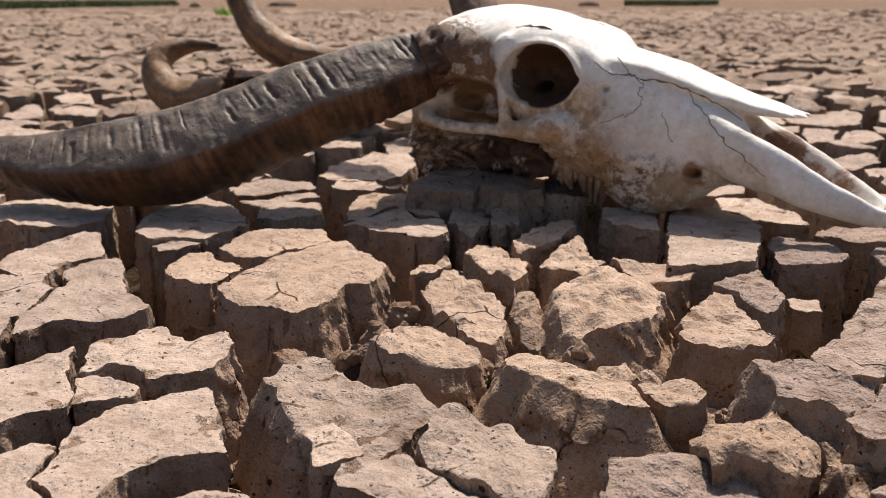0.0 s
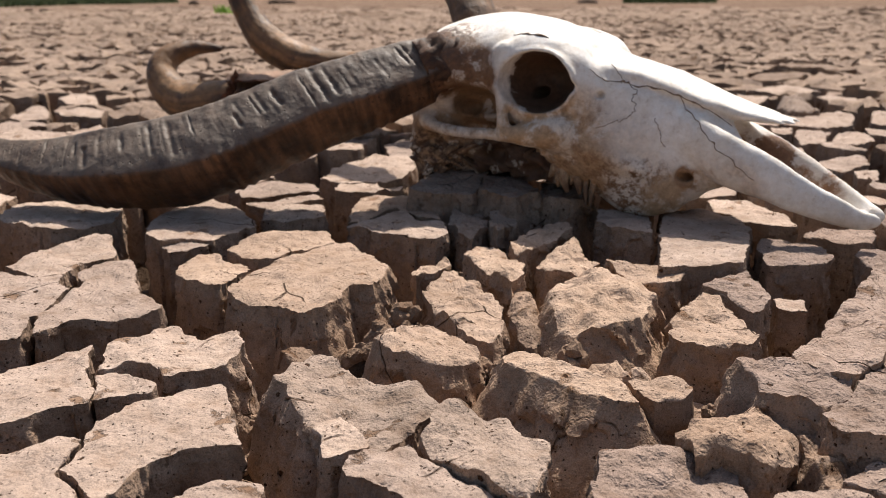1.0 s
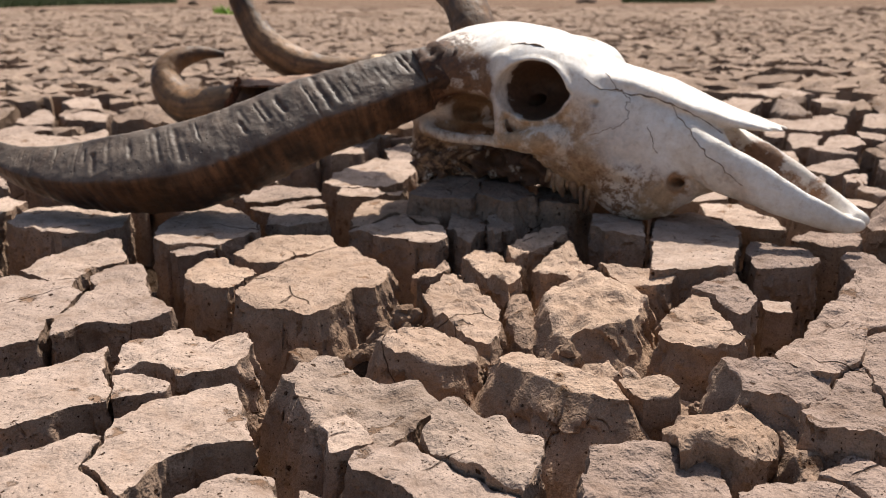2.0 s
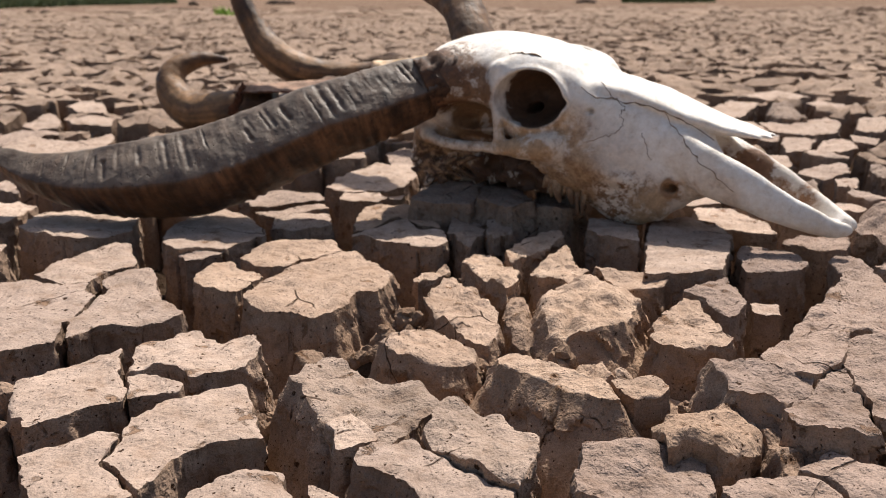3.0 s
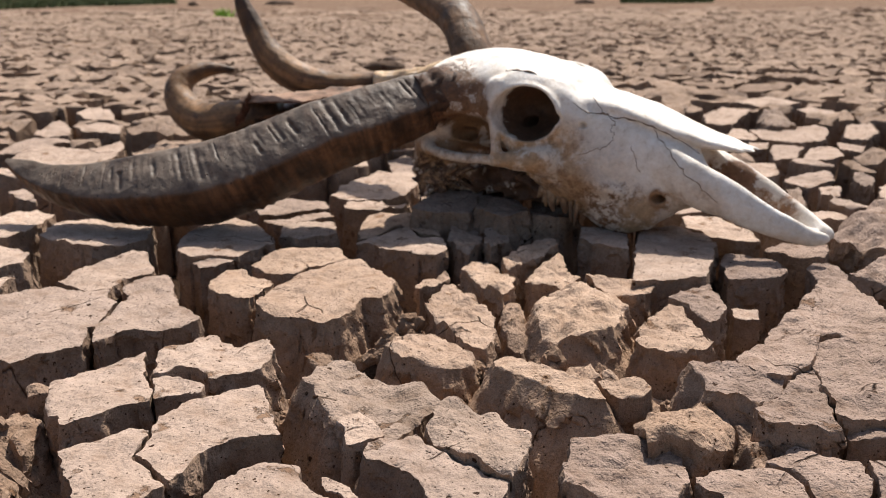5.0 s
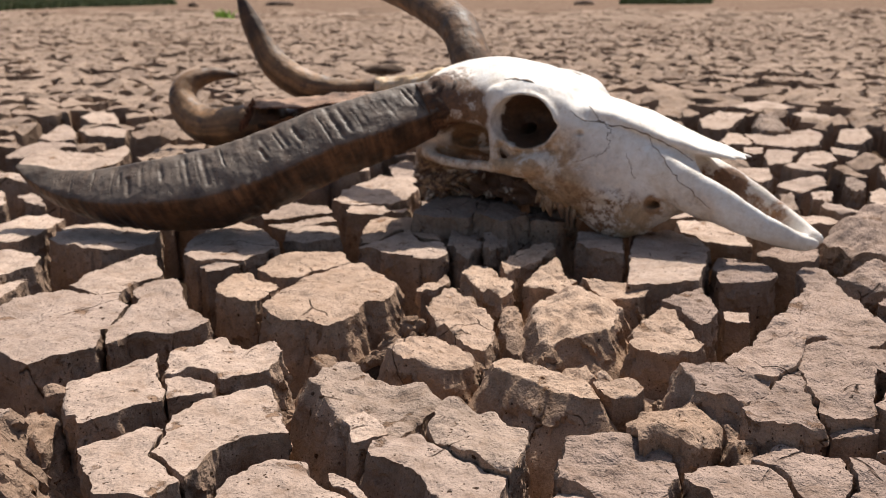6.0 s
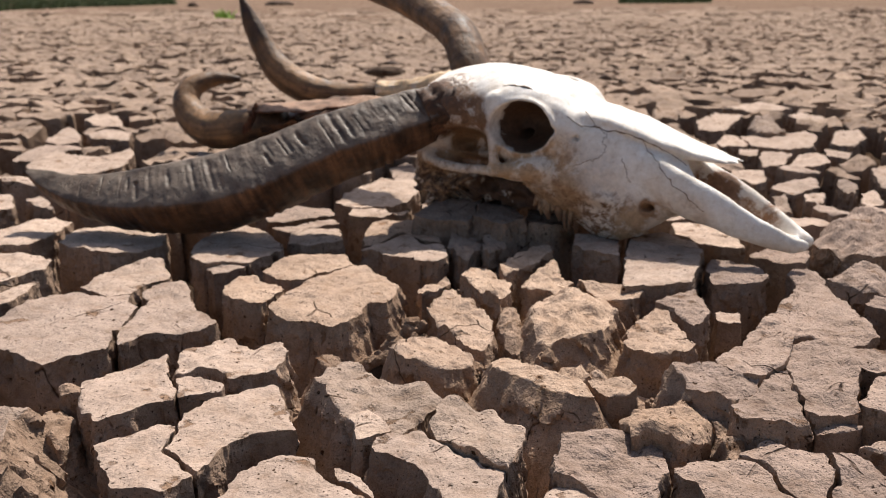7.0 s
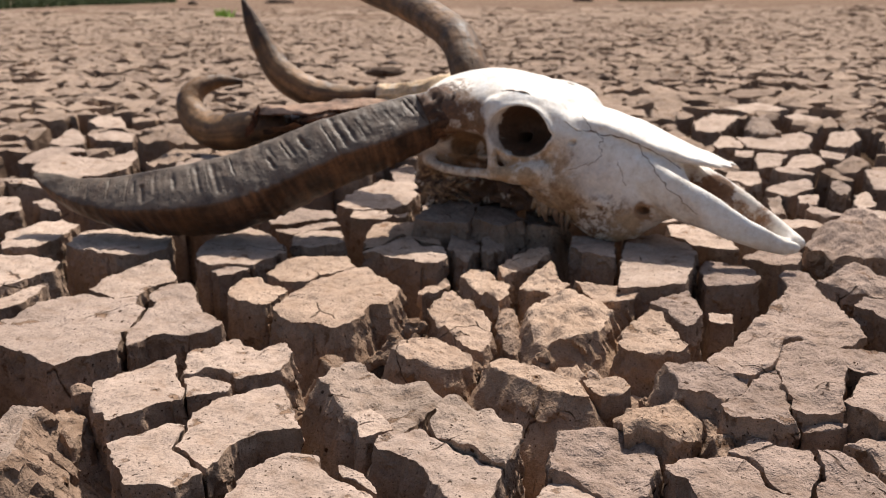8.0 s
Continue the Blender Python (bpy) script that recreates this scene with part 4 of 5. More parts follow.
clod([(-0.014, 0.463), (-0.002, 0.504), (0.003, 0.512), (0.013, 0.506), (0.028, 0.492), (0.04, 0.496), (0.047, 0.483), (0.055, 0.467), (0.066, 0.457), (0.062, 0.437), (0.053, 0.414), (0.046, 0.39), (0.039, 0.398), (0.024, 0.414), (0.007, 0.428), (-0.007, 0.443)], -0.004, rough=1.8, kind="grey")
clod([(0.041, 0.576), (0.047, 0.595), (0.057, 0.599), (0.08, 0.578), (0.105, 0.555), (0.123, 0.546), (0.129, 0.509), (0.108, 0.521), (0.086, 0.53), (0.067, 0.552)], -0.002, flare=0.5, rough=1.0, kind="sandy")
clod([(0.127, 0.55), (0.144, 0.55), (0.162, 0.559), (0.17, 0.546), (0.172, 0.533), (0.16, 0.521), (0.141, 0.516), (0.134, 0.525)], -0.004, rough=1.4, kind="sandy")
clod([(0.142, 0.471), (0.16, 0.499), (0.182, 0.508), (0.208, 0.51), (0.223, 0.492), (0.22, 0.465), (0.205, 0.435), (0.184, 0.425), (0.166, 0.435), (0.142, 0.431)], 0.0, flare=-0.12, dome=0.45, rough=2.8, kind="clay")
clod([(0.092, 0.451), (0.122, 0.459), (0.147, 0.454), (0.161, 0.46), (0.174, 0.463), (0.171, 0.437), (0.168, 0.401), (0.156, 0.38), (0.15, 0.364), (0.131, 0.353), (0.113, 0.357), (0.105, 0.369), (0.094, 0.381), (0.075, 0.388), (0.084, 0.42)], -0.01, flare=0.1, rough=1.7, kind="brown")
clod([(0.076, 0.389), (0.092, 0.385), (0.106, 0.373), (0.115, 0.354), (0.105, 0.32), (0.058, 0.321), (0.066, 0.364)], -0.014)
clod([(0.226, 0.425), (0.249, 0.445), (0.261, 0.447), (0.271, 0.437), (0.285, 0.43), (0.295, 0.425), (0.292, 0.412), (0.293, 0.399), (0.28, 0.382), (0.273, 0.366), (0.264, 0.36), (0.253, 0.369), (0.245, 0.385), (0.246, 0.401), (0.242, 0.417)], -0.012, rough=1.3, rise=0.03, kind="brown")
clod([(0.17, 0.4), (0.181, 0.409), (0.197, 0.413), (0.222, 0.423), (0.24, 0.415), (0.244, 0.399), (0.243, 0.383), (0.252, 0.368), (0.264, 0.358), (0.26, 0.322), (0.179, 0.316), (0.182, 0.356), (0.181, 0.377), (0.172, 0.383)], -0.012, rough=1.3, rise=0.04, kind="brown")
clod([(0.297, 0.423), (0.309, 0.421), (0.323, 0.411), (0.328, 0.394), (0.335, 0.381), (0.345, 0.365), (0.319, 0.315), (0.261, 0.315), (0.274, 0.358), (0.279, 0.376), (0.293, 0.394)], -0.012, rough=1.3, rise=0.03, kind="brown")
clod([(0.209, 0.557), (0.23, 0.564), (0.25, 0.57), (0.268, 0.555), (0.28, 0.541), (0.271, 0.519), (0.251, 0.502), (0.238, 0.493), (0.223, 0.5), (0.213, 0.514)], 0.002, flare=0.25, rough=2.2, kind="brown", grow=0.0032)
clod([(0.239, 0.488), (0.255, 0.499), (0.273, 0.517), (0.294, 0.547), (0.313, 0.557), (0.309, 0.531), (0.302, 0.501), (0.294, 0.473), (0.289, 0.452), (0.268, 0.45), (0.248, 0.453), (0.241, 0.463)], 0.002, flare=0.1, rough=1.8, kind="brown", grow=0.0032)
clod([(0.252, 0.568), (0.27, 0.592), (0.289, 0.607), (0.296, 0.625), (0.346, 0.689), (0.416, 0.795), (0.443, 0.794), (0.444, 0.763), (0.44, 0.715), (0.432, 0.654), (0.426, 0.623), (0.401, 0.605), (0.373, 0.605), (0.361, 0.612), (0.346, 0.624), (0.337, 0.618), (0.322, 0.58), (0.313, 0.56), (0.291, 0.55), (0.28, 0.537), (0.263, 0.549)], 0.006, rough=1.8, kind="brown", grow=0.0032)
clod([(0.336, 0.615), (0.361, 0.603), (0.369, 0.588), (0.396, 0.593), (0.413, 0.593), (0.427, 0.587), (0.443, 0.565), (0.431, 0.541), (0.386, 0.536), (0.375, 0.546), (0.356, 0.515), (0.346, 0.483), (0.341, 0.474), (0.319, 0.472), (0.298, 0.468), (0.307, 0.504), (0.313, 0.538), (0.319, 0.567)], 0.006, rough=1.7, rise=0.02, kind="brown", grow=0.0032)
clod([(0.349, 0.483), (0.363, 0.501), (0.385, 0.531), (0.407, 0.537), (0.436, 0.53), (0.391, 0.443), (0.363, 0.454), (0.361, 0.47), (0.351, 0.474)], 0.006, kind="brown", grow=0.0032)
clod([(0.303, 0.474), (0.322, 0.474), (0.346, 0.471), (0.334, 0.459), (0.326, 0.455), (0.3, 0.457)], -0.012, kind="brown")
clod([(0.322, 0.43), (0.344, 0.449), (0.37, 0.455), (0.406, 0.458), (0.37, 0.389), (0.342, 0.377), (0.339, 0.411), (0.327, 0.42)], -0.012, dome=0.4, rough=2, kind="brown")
clod([(-0.533, 0.714), (-0.503, 0.731), (-0.488, 0.74), (-0.478, 0.778), (-0.466, 0.798), (-0.442, 0.823), (-0.4, 0.803), (-0.374, 0.807), (-0.361, 0.776), (-0.347, 0.76), (-0.349, 0.72), (-0.35, 0.685), (-0.341, 0.641), (-0.358, 0.631), (-0.375, 0.616), (-0.389, 0.602), (-0.417, 0.621), (-0.449, 0.647), (-0.467, 0.655), (-0.511, 0.671)], -0.008)
clod([(-0.445, 0.84), (-0.435, 0.902), (-0.41, 0.94), (-0.393, 0.961), (-0.373, 0.947), (-0.344, 0.884), (-0.345, 0.872), (-0.352, 0.861), (-0.365, 0.843), (-0.376, 0.813), (-0.398, 0.807), (-0.422, 0.824)], -0.008)
clod([(-0.361, 0.834), (-0.349, 0.863), (-0.328, 0.865), (-0.31, 0.838), (-0.292, 0.785), (-0.278, 0.752), (-0.25, 0.727), (-0.246, 0.709), (-0.265, 0.698), (-0.287, 0.69), (-0.307, 0.685), (-0.32, 0.669), (-0.332, 0.65), (-0.342, 0.672), (-0.346, 0.711), (-0.344, 0.758), (-0.344, 0.786), (-0.359, 0.811)], -0.008)
clod([(-0.653, 0.953), (-0.619, 0.98), (-0.59, 0.985), (-0.548, 0.97), (-0.52, 0.948), (-0.513, 0.905), (-0.529, 0.881), (-0.554, 0.84), (-0.589, 0.826)], -0.006, flare=0.15)
clod([(-0.574, 0.796), (-0.538, 0.805), (-0.522, 0.848), (-0.502, 0.868), (-0.496, 0.819), (-0.505, 0.778), (-0.518, 0.763), (-0.554, 0.756)], -0.008, flare=0.1)
clod([(-0.552, 1.043), (-0.555, 1.1), (-0.517, 1.14), (-0.471, 1.132), (-0.416, 1.111), (-0.398, 1.031), (-0.419, 0.994), (-0.458, 0.981), (-0.475, 0.995), (-0.516, 1.019)], -0.008)
clod([(-0.638, 1.02), (-0.671, 1.108), (-0.642, 1.142), (-0.613, 1.185), (-0.576, 1.155), (-0.574, 1.074), (-0.584, 1.022)], -0.006)
clod([(-0.351, 0.995), (-0.345, 1.054), (-0.337, 1.109), (-0.314, 1.142), (-0.284, 1.124), (-0.227, 1.018), (-0.22, 1.001), (-0.246, 0.965), (-0.26, 0.938), (-0.296, 0.944), (-0.319, 0.932), (-0.338, 0.953)], -0.006)
clod([(-0.322, 0.947), (-0.3, 0.963), (-0.261, 0.959), (-0.263, 0.933), (-0.288, 0.909), (-0.298, 0.902)], -0.014)
clod([(-0.271, 0.842), (-0.257, 0.872), (-0.242, 0.883), (-0.218, 0.853), (-0.193, 0.83), (-0.195, 0.804), (-0.209, 0.768), (-0.216, 0.768), (-0.243, 0.785), (-0.262, 0.81)], -0.006, kind="sandy")
clod([(-0.198, 0.74), (-0.196, 0.769), (-0.183, 0.81), (-0.17, 0.84), (-0.148, 0.87), (-0.114, 0.906), (-0.099, 0.9), (-0.068, 0.852), (-0.051, 0.829), (-0.055, 0.797), (-0.063, 0.757), (-0.086, 0.758), (-0.093, 0.72), (-0.101, 0.703), (-0.121, 0.694), (-0.143, 0.718), (-0.158, 0.712), (-0.182, 0.722)], -0.003, flare=0.28, rough=1.3, kind="sandy")
clod([(-0.232, 0.897), (-0.217, 0.934), (-0.198, 0.961), (-0.175, 0.96), (-0.132, 0.959), (-0.115, 0.92), (-0.137, 0.903), (-0.154, 0.883), (-0.171, 0.853), (-0.188, 0.847), (-0.213, 0.868)], -0.005, kind="sandy")
clod([(-0.116, 1.052), (-0.109, 1.131), (-0.075, 1.151), (-0.01, 1.136), (-0.005, 1.04), (-0.001, 1.016), (-0.032, 1.031), (-0.053, 1.079), (-0.07, 1.057), (-0.091, 1.018), (-0.112, 1.003)], -0.004, kind="sandy")
clod([(-0.114, 0.989), (-0.09, 1.009), (-0.069, 1.048), (-0.052, 1.069), (-0.033, 1.022), (-0, 1.007), (0.008, 0.954), (-0.007, 0.927), (-0.03, 0.928), (-0.053, 0.941), (-0.074, 0.963)], -0.004)
clod([(-0.222, 1.036), (-0.223, 1.074), (-0.194, 1.106), (-0.156, 1.115), (-0.143, 1.035), (-0.158, 1.02), (-0.186, 1.012)], -0.006)
clod([(-0.26, 1.114), (-0.216, 1.14), (-0.167, 1.161), (-0.159, 1.129), (-0.195, 1.116), (-0.228, 1.09)], -0.006)
clod([(0.005, 1.002), (0.018, 1.095), (0.031, 1.101), (0.051, 1.046), (0.051, 0.987), (0.035, 0.946), (0.02, 0.96)], -0.006, rough=1.6, kind="grey")
clod([(0.055, 1.039), (0.073, 1.08), (0.093, 1.054), (0.087, 0.994), (0.062, 0.953), (0.052, 0.975)], -0.004, rough=1.6, kind="grey")
clod([(0.022, 0.883), (0.034, 0.92), (0.057, 0.92), (0.069, 0.871), (0.084, 0.847), (0.08, 0.804), (0.066, 0.774), (0.051, 0.804), (0.038, 0.837)], -0.006, dome=0.3, rough=1.8, kind="sandy")
clod([(0.07, 0.895), (0.088, 0.94), (0.125, 1), (0.146, 1.005), (0.15, 0.977), (0.126, 0.931), (0.101, 0.906), (0.076, 0.871)], -0.006, rough=1.8, kind="sandy")
clod([(0.093, 0.841), (0.121, 0.887), (0.145, 0.932), (0.148, 0.863), (0.159, 0.84), (0.132, 0.797), (0.114, 0.814), (0.099, 0.808)], -0.004, dome=0.4, rough=2, kind="sandy")
clod([(-0.021, 0.762), (-0.011, 0.802), (0.01, 0.844), (0.023, 0.801), (0.037, 0.791), (0.048, 0.752), (0.053, 0.724), (0.05, 0.673), (0.04, 0.642), (0.026, 0.658), (0.008, 0.682), (-0.01, 0.716)], -0.012, rough=2.2, kind="sandy")
clod([(-0.057, 0.643), (-0.05, 0.683), (-0.035, 0.696), (-0.01, 0.69), (0.014, 0.658), (0.027, 0.627), (0.024, 0.613), (0.001, 0.599), (-0.021, 0.606), (-0.05, 0.621)], -0.012, flare=0.3, dome=0.3, rough=1.8, kind="sandy")
clod([(0.091, 0.72), (0.1, 0.748), (0.117, 0.787), (0.155, 0.827), (0.173, 0.794), (0.196, 0.762), (0.186, 0.719), (0.164, 0.668), (0.138, 0.652), (0.114, 0.652), (0.095, 0.669)], -0.002, flare=0.36, dome=0.42, rough=2.6, kind="sandy")
clod([(0.161, 0.833), (0.194, 0.839), (0.234, 0.828), (0.25, 0.821), (0.225, 0.785), (0.207, 0.762), (0.183, 0.778), (0.168, 0.809)], -0.004, rough=1.3, kind="sandy")
clod([(0.218, 0.837), (0.241, 0.936), (0.265, 1.028), (0.309, 1.033), (0.344, 0.996), (0.345, 0.939), (0.315, 0.859), (0.296, 0.814), (0.262, 0.803), (0.232, 0.804), (0.209, 0.804)], 0.004)
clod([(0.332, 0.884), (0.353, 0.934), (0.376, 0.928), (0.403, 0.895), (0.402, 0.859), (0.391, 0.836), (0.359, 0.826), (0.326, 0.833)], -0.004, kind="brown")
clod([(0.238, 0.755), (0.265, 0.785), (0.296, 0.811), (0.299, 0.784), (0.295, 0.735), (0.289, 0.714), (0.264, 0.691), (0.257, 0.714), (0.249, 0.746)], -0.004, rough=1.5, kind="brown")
clod([(0.188, 0.667), (0.204, 0.701), (0.236, 0.744), (0.246, 0.732), (0.251, 0.666), (0.251, 0.635), (0.236, 0.62), (0.207, 0.606), (0.184, 0.613), (0.179, 0.636)], -0.004, flare=0.15, dome=0.25, rough=1.9, kind="sandy")
clod([(0.175, 0.969), (0.185, 1.016), (0.218, 1.027), (0.244, 1.003), (0.237, 0.956), (0.228, 0.916), (0.215, 0.922), (0.188, 0.941)], 0.006)
clod([(0.35, 1.13), (0.383, 1.154), (0.412, 1.101), (0.426, 1.037), (0.425, 1.001), (0.391, 1.002), (0.359, 1.032), (0.342, 1.079)], -0.008)
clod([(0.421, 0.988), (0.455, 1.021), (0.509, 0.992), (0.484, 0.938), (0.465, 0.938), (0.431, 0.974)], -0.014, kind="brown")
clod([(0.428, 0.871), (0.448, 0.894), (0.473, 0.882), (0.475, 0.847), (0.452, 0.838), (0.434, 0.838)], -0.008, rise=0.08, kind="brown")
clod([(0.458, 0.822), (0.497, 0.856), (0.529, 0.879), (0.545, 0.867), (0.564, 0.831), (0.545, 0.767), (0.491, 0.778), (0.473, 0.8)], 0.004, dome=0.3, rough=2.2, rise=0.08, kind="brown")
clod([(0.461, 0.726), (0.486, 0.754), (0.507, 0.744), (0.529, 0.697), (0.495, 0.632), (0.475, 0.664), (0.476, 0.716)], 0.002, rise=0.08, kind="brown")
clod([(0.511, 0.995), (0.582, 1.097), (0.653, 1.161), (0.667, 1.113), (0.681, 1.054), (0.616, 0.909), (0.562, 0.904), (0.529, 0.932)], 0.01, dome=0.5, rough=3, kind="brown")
clod([(0.313, 0.78), (0.344, 0.774), (0.333, 0.742), (0.307, 0.746)], -0.022)
clod([(-0.183, 1.286), (-0.151, 1.424), (-0.112, 1.491), (-0.047, 1.447), (-0.041, 1.35), (-0.059, 1.292), (-0.089, 1.251), (-0.135, 1.236)], -0.006)
clod([(-0.105, 1.575), (-0.073, 1.648), (-0.051, 1.586), (-0.051, 1.473), (-0.089, 1.463)], -0.006)
clod([(-0.042, 1.07), (-0.025, 1.108), (0.015, 1.163), (0.049, 1.194), (0.065, 1.154), (0.059, 1.121), (0.037, 1.048), (-0.006, 1.049)], 0.028, flare=0.15, rise=0.12, kind="grey")
clod([(0.066, 1.167), (0.087, 1.163), (0.106, 1.118), (0.117, 1.068), (0.118, 1.042), (0.085, 1.023), (0.044, 1.06), (0.06, 1.126)], 0.026, flare=0.2, rise=0.06, kind="grey")
clod([(0.122, 1.05), (0.128, 1.12), (0.15, 1.16), (0.185, 1.13), (0.19, 1.06), (0.16, 1.035)], 0.018, rough=1.6, rise=0.05, kind="grey")
clod([(-0.303, 1.224), (-0.252, 1.255), (-0.184, 1.245), (-0.169, 1.194), (-0.22, 1.17), (-0.272, 1.156)], -0.008)
clod([(-0.254, 0.582), (-0.262, 0.617), (-0.258, 0.638), (-0.24, 0.647), (-0.231, 0.659), (-0.221, 0.667), (-0.206, 0.654), (-0.194, 0.638), (-0.187, 0.634), (-0.183, 0.643), (-0.171, 0.657), (-0.163, 0.643), (-0.153, 0.618), (-0.159, 0.587), (-0.166, 0.581), (-0.183, 0.568), (-0.2, 0.559), (-0.216, 0.581), (-0.233, 0.584), (-0.242, 0.575)], -0.006, flare=0.15, rough=1.5)
clod([(-0.843, 1.595), (-0.874, 1.724), (-0.853, 1.78), (-0.743, 1.721), (-0.704, 1.827), (-0.674, 1.753), (-0.644, 1.59), (-0.676, 1.533), (-0.737, 1.491), (-0.784, 1.525)], -0.004)
clod([(-0.668, 1.466), (-0.651, 1.524), (-0.607, 1.563), (-0.59, 1.534), (-0.593, 1.485), (-0.625, 1.449)], -0.008)
clod([(-0.918, 1.696), (-0.933, 1.771), (-0.922, 1.868), (-0.835, 1.865), (-0.811, 1.819), (-0.859, 1.762), (-0.869, 1.668)], -0.006)
clod([(-0.938, 1.896), (-0.955, 1.997), (-0.979, 2.167), (-0.901, 2.04), (-0.858, 1.918), (-0.89, 1.871)], -0.004)
clod([(-0.908, 2.077), (-0.87, 2.114), (-0.786, 2.083), (-0.75, 1.948), (-0.846, 1.968)], -0.004)
clod([(-0.989, 2.294), (-1.004, 2.423), (-0.921, 2.372), (-0.845, 2.193), (-0.895, 2.164)], -0.004)
clod([(-0.724, 1.324), (-0.709, 1.355), (-0.64, 1.243), (-0.682, 1.268)], -0.008)
clod([(-0.81, 1.344), (-0.758, 1.347), (-0.716, 1.265), (-0.734, 1.225), (-0.749, 1.218)], -0.008)
clod([(0.632, 1.863), (0.695, 1.995), (0.719, 1.968), (0.719, 1.868), (0.686, 1.822), (0.637, 1.816)], -0.006)
clod([(0.724, 1.969), (0.743, 1.909), (0.914, 2.036), (0.9, 1.929), (0.836, 1.803), (0.769, 1.76), (0.702, 1.806)], -0.002)
clod([(0.664, 1.786), (0.703, 1.77), (0.677, 1.7), (0.639, 1.708)], -0.006)
clod([(0.702, 1.748), (0.768, 1.739), (0.7, 1.603), (0.652, 1.592), (0.673, 1.674)], -0.006)
clod([(0.769, 1.718), (0.832, 1.759), (0.807, 1.631), (0.757, 1.571), (0.704, 1.59)], -0.006)
clod([(0.573, 1.546), (0.635, 1.551), (0.614, 1.457), (0.573, 1.402), (0.545, 1.48)], -0.006)
clod([(0.616, 1.426), (0.708, 1.476), (0.682, 1.38), (0.616, 1.335), (0.588, 1.377)], -0.006)
clod([(0.776, 2.066), (0.85, 2.233), (0.889, 2.231), (0.835, 1.96), (0.773, 1.953)], 0.01, dome=0.7, rough=2.2, kind="grey")
clod([(0.704, 1.372), (0.745, 1.437), (0.743, 1.366), (0.699, 1.284), (0.695, 1.32)], 0.002, rough=1.6, kind="grey")
clod([(0.723, 1.31), (0.762, 1.346), (0.734, 1.249), (0.699, 1.218), (0.694, 1.246)], -0.002)
clod([(0.578, 1.33), (0.61, 1.357), (0.571, 1.222), (0.541, 1.199)], -0.012, rough=1.7, kind="grey")
clod([(0.63, 1.325), (0.669, 1.329), (0.638, 1.26), (0.608, 1.261)], -0.006)
clod([(0.832, 1.511), (0.898, 1.521), (0.803, 1.318), (0.775, 1.346)], 0.002)
clod([(0.841, 2.525), (1.013, 2.66), (1.054, 2.49), (0.914, 2.418)], -0.004)
clod([(0.691, 2.228), (0.791, 2.398), (0.854, 2.335), (0.777, 2.182), (0.71, 2.046), (0.656, 2.076)], -0.004)
clod([(0.976, 2.331), (1.04, 2.401), (1.077, 2.327), (1.043, 2.227), (0.977, 2.197)], -0.004)
clod([(0.901, 1.859), (0.979, 2.019), (1.056, 2.064), (1.022, 1.938), (0.931, 1.812)], -0.004)
clod([(0.864, 1.799), (0.897, 1.733), (0.856, 1.666), (0.824, 1.701)], -0.008)
clod([(0.056, 0.738), (0.070, 0.782), (0.083, 0.776), (0.087, 0.70), (0.076, 0.665), (0.064, 0.682)], -0.020, flare=0.15, dome=0.5, rough=2.6, rise=0.15, kind="clay")
clod([(0.055, 0.642), (0.066, 0.654), (0.072, 0.633), (0.063, 0.614), (0.056, 0.623)], -0.026, rough=2.4, kind="sandy")
clod([(0.113, 0.611), (0.124, 0.619), (0.132, 0.599), (0.123, 0.582), (0.113, 0.59)], -0.016, rough=2.4, kind="sandy")
clod([(-0.034, 0.852), (-0.018, 0.883), (0.002, 0.902), (0.009, 0.885), (-0.011, 0.854), (-0.028, 0.831)], -0.022, rough=2, kind="sandy")

clod([(-0.371, 0.54), (-0.368, 0.562), (-0.338, 0.545), (-0.322, 0.506), (-0.327, 0.478), (-0.345, 0.494)], -0.034, flare=0.15, dome=0.4, rough=2.8, kind="clay")
clod([(-0.362, 0.568), (-0.345, 0.58), (-0.33, 0.575), (-0.335, 0.556), (-0.352, 0.552)], -0.022, dome=0.4, rough=2.6, kind="clay")
clod([(0.108, 0.597), (0.118, 0.611), (0.134, 0.607), (0.138, 0.582), (0.12, 0.572), (0.106, 0.58)], -0.018, flare=0.4, dome=0.7, rough=3.2, kind="sandy")
clod([(0.137, 0.596), (0.148, 0.606), (0.158, 0.592), (0.15, 0.576), (0.14, 0.58)], -0.02, flare=0.4, dome=0.6, rough=3.0, kind="sandy")
clod([(-0.135, 0.655), (-0.127, 0.676), (-0.112, 0.682), (-0.104, 0.662), (-0.112, 0.642), (-0.126, 0.64)], -0.035, flare=0.4, dome=0.6, rough=3.0, kind="clay")
clod([(0.172, 0.57), (0.182, 0.592), (0.199, 0.596), (0.204, 0.575), (0.194, 0.558), (0.178, 0.556)], -0.04, flare=0.4, dome=0.6, rough=3.0, kind="clay")
clod([(0.222, 0.492), (0.238, 0.487), (0.241, 0.458), (0.238, 0.428), (0.226, 0.428), (0.225, 0.46)], -0.016, flare=0.3, rough=2.8, rise=0.2, kind="clay")

# ---- the rest of the cracks: cells between scattered seeds ----
def inside(p, poly):
    hit = False
    for (x1, y1), (x2, y2) in zip(poly, poly[1:] + poly[:1]):
        if (y1 > p[1]) != (y2 > p[1]) and p[0] < (x2 - x1) * (p[1] - y1) / (y2 - y1) + x1:
            hit = not hit
    return hit


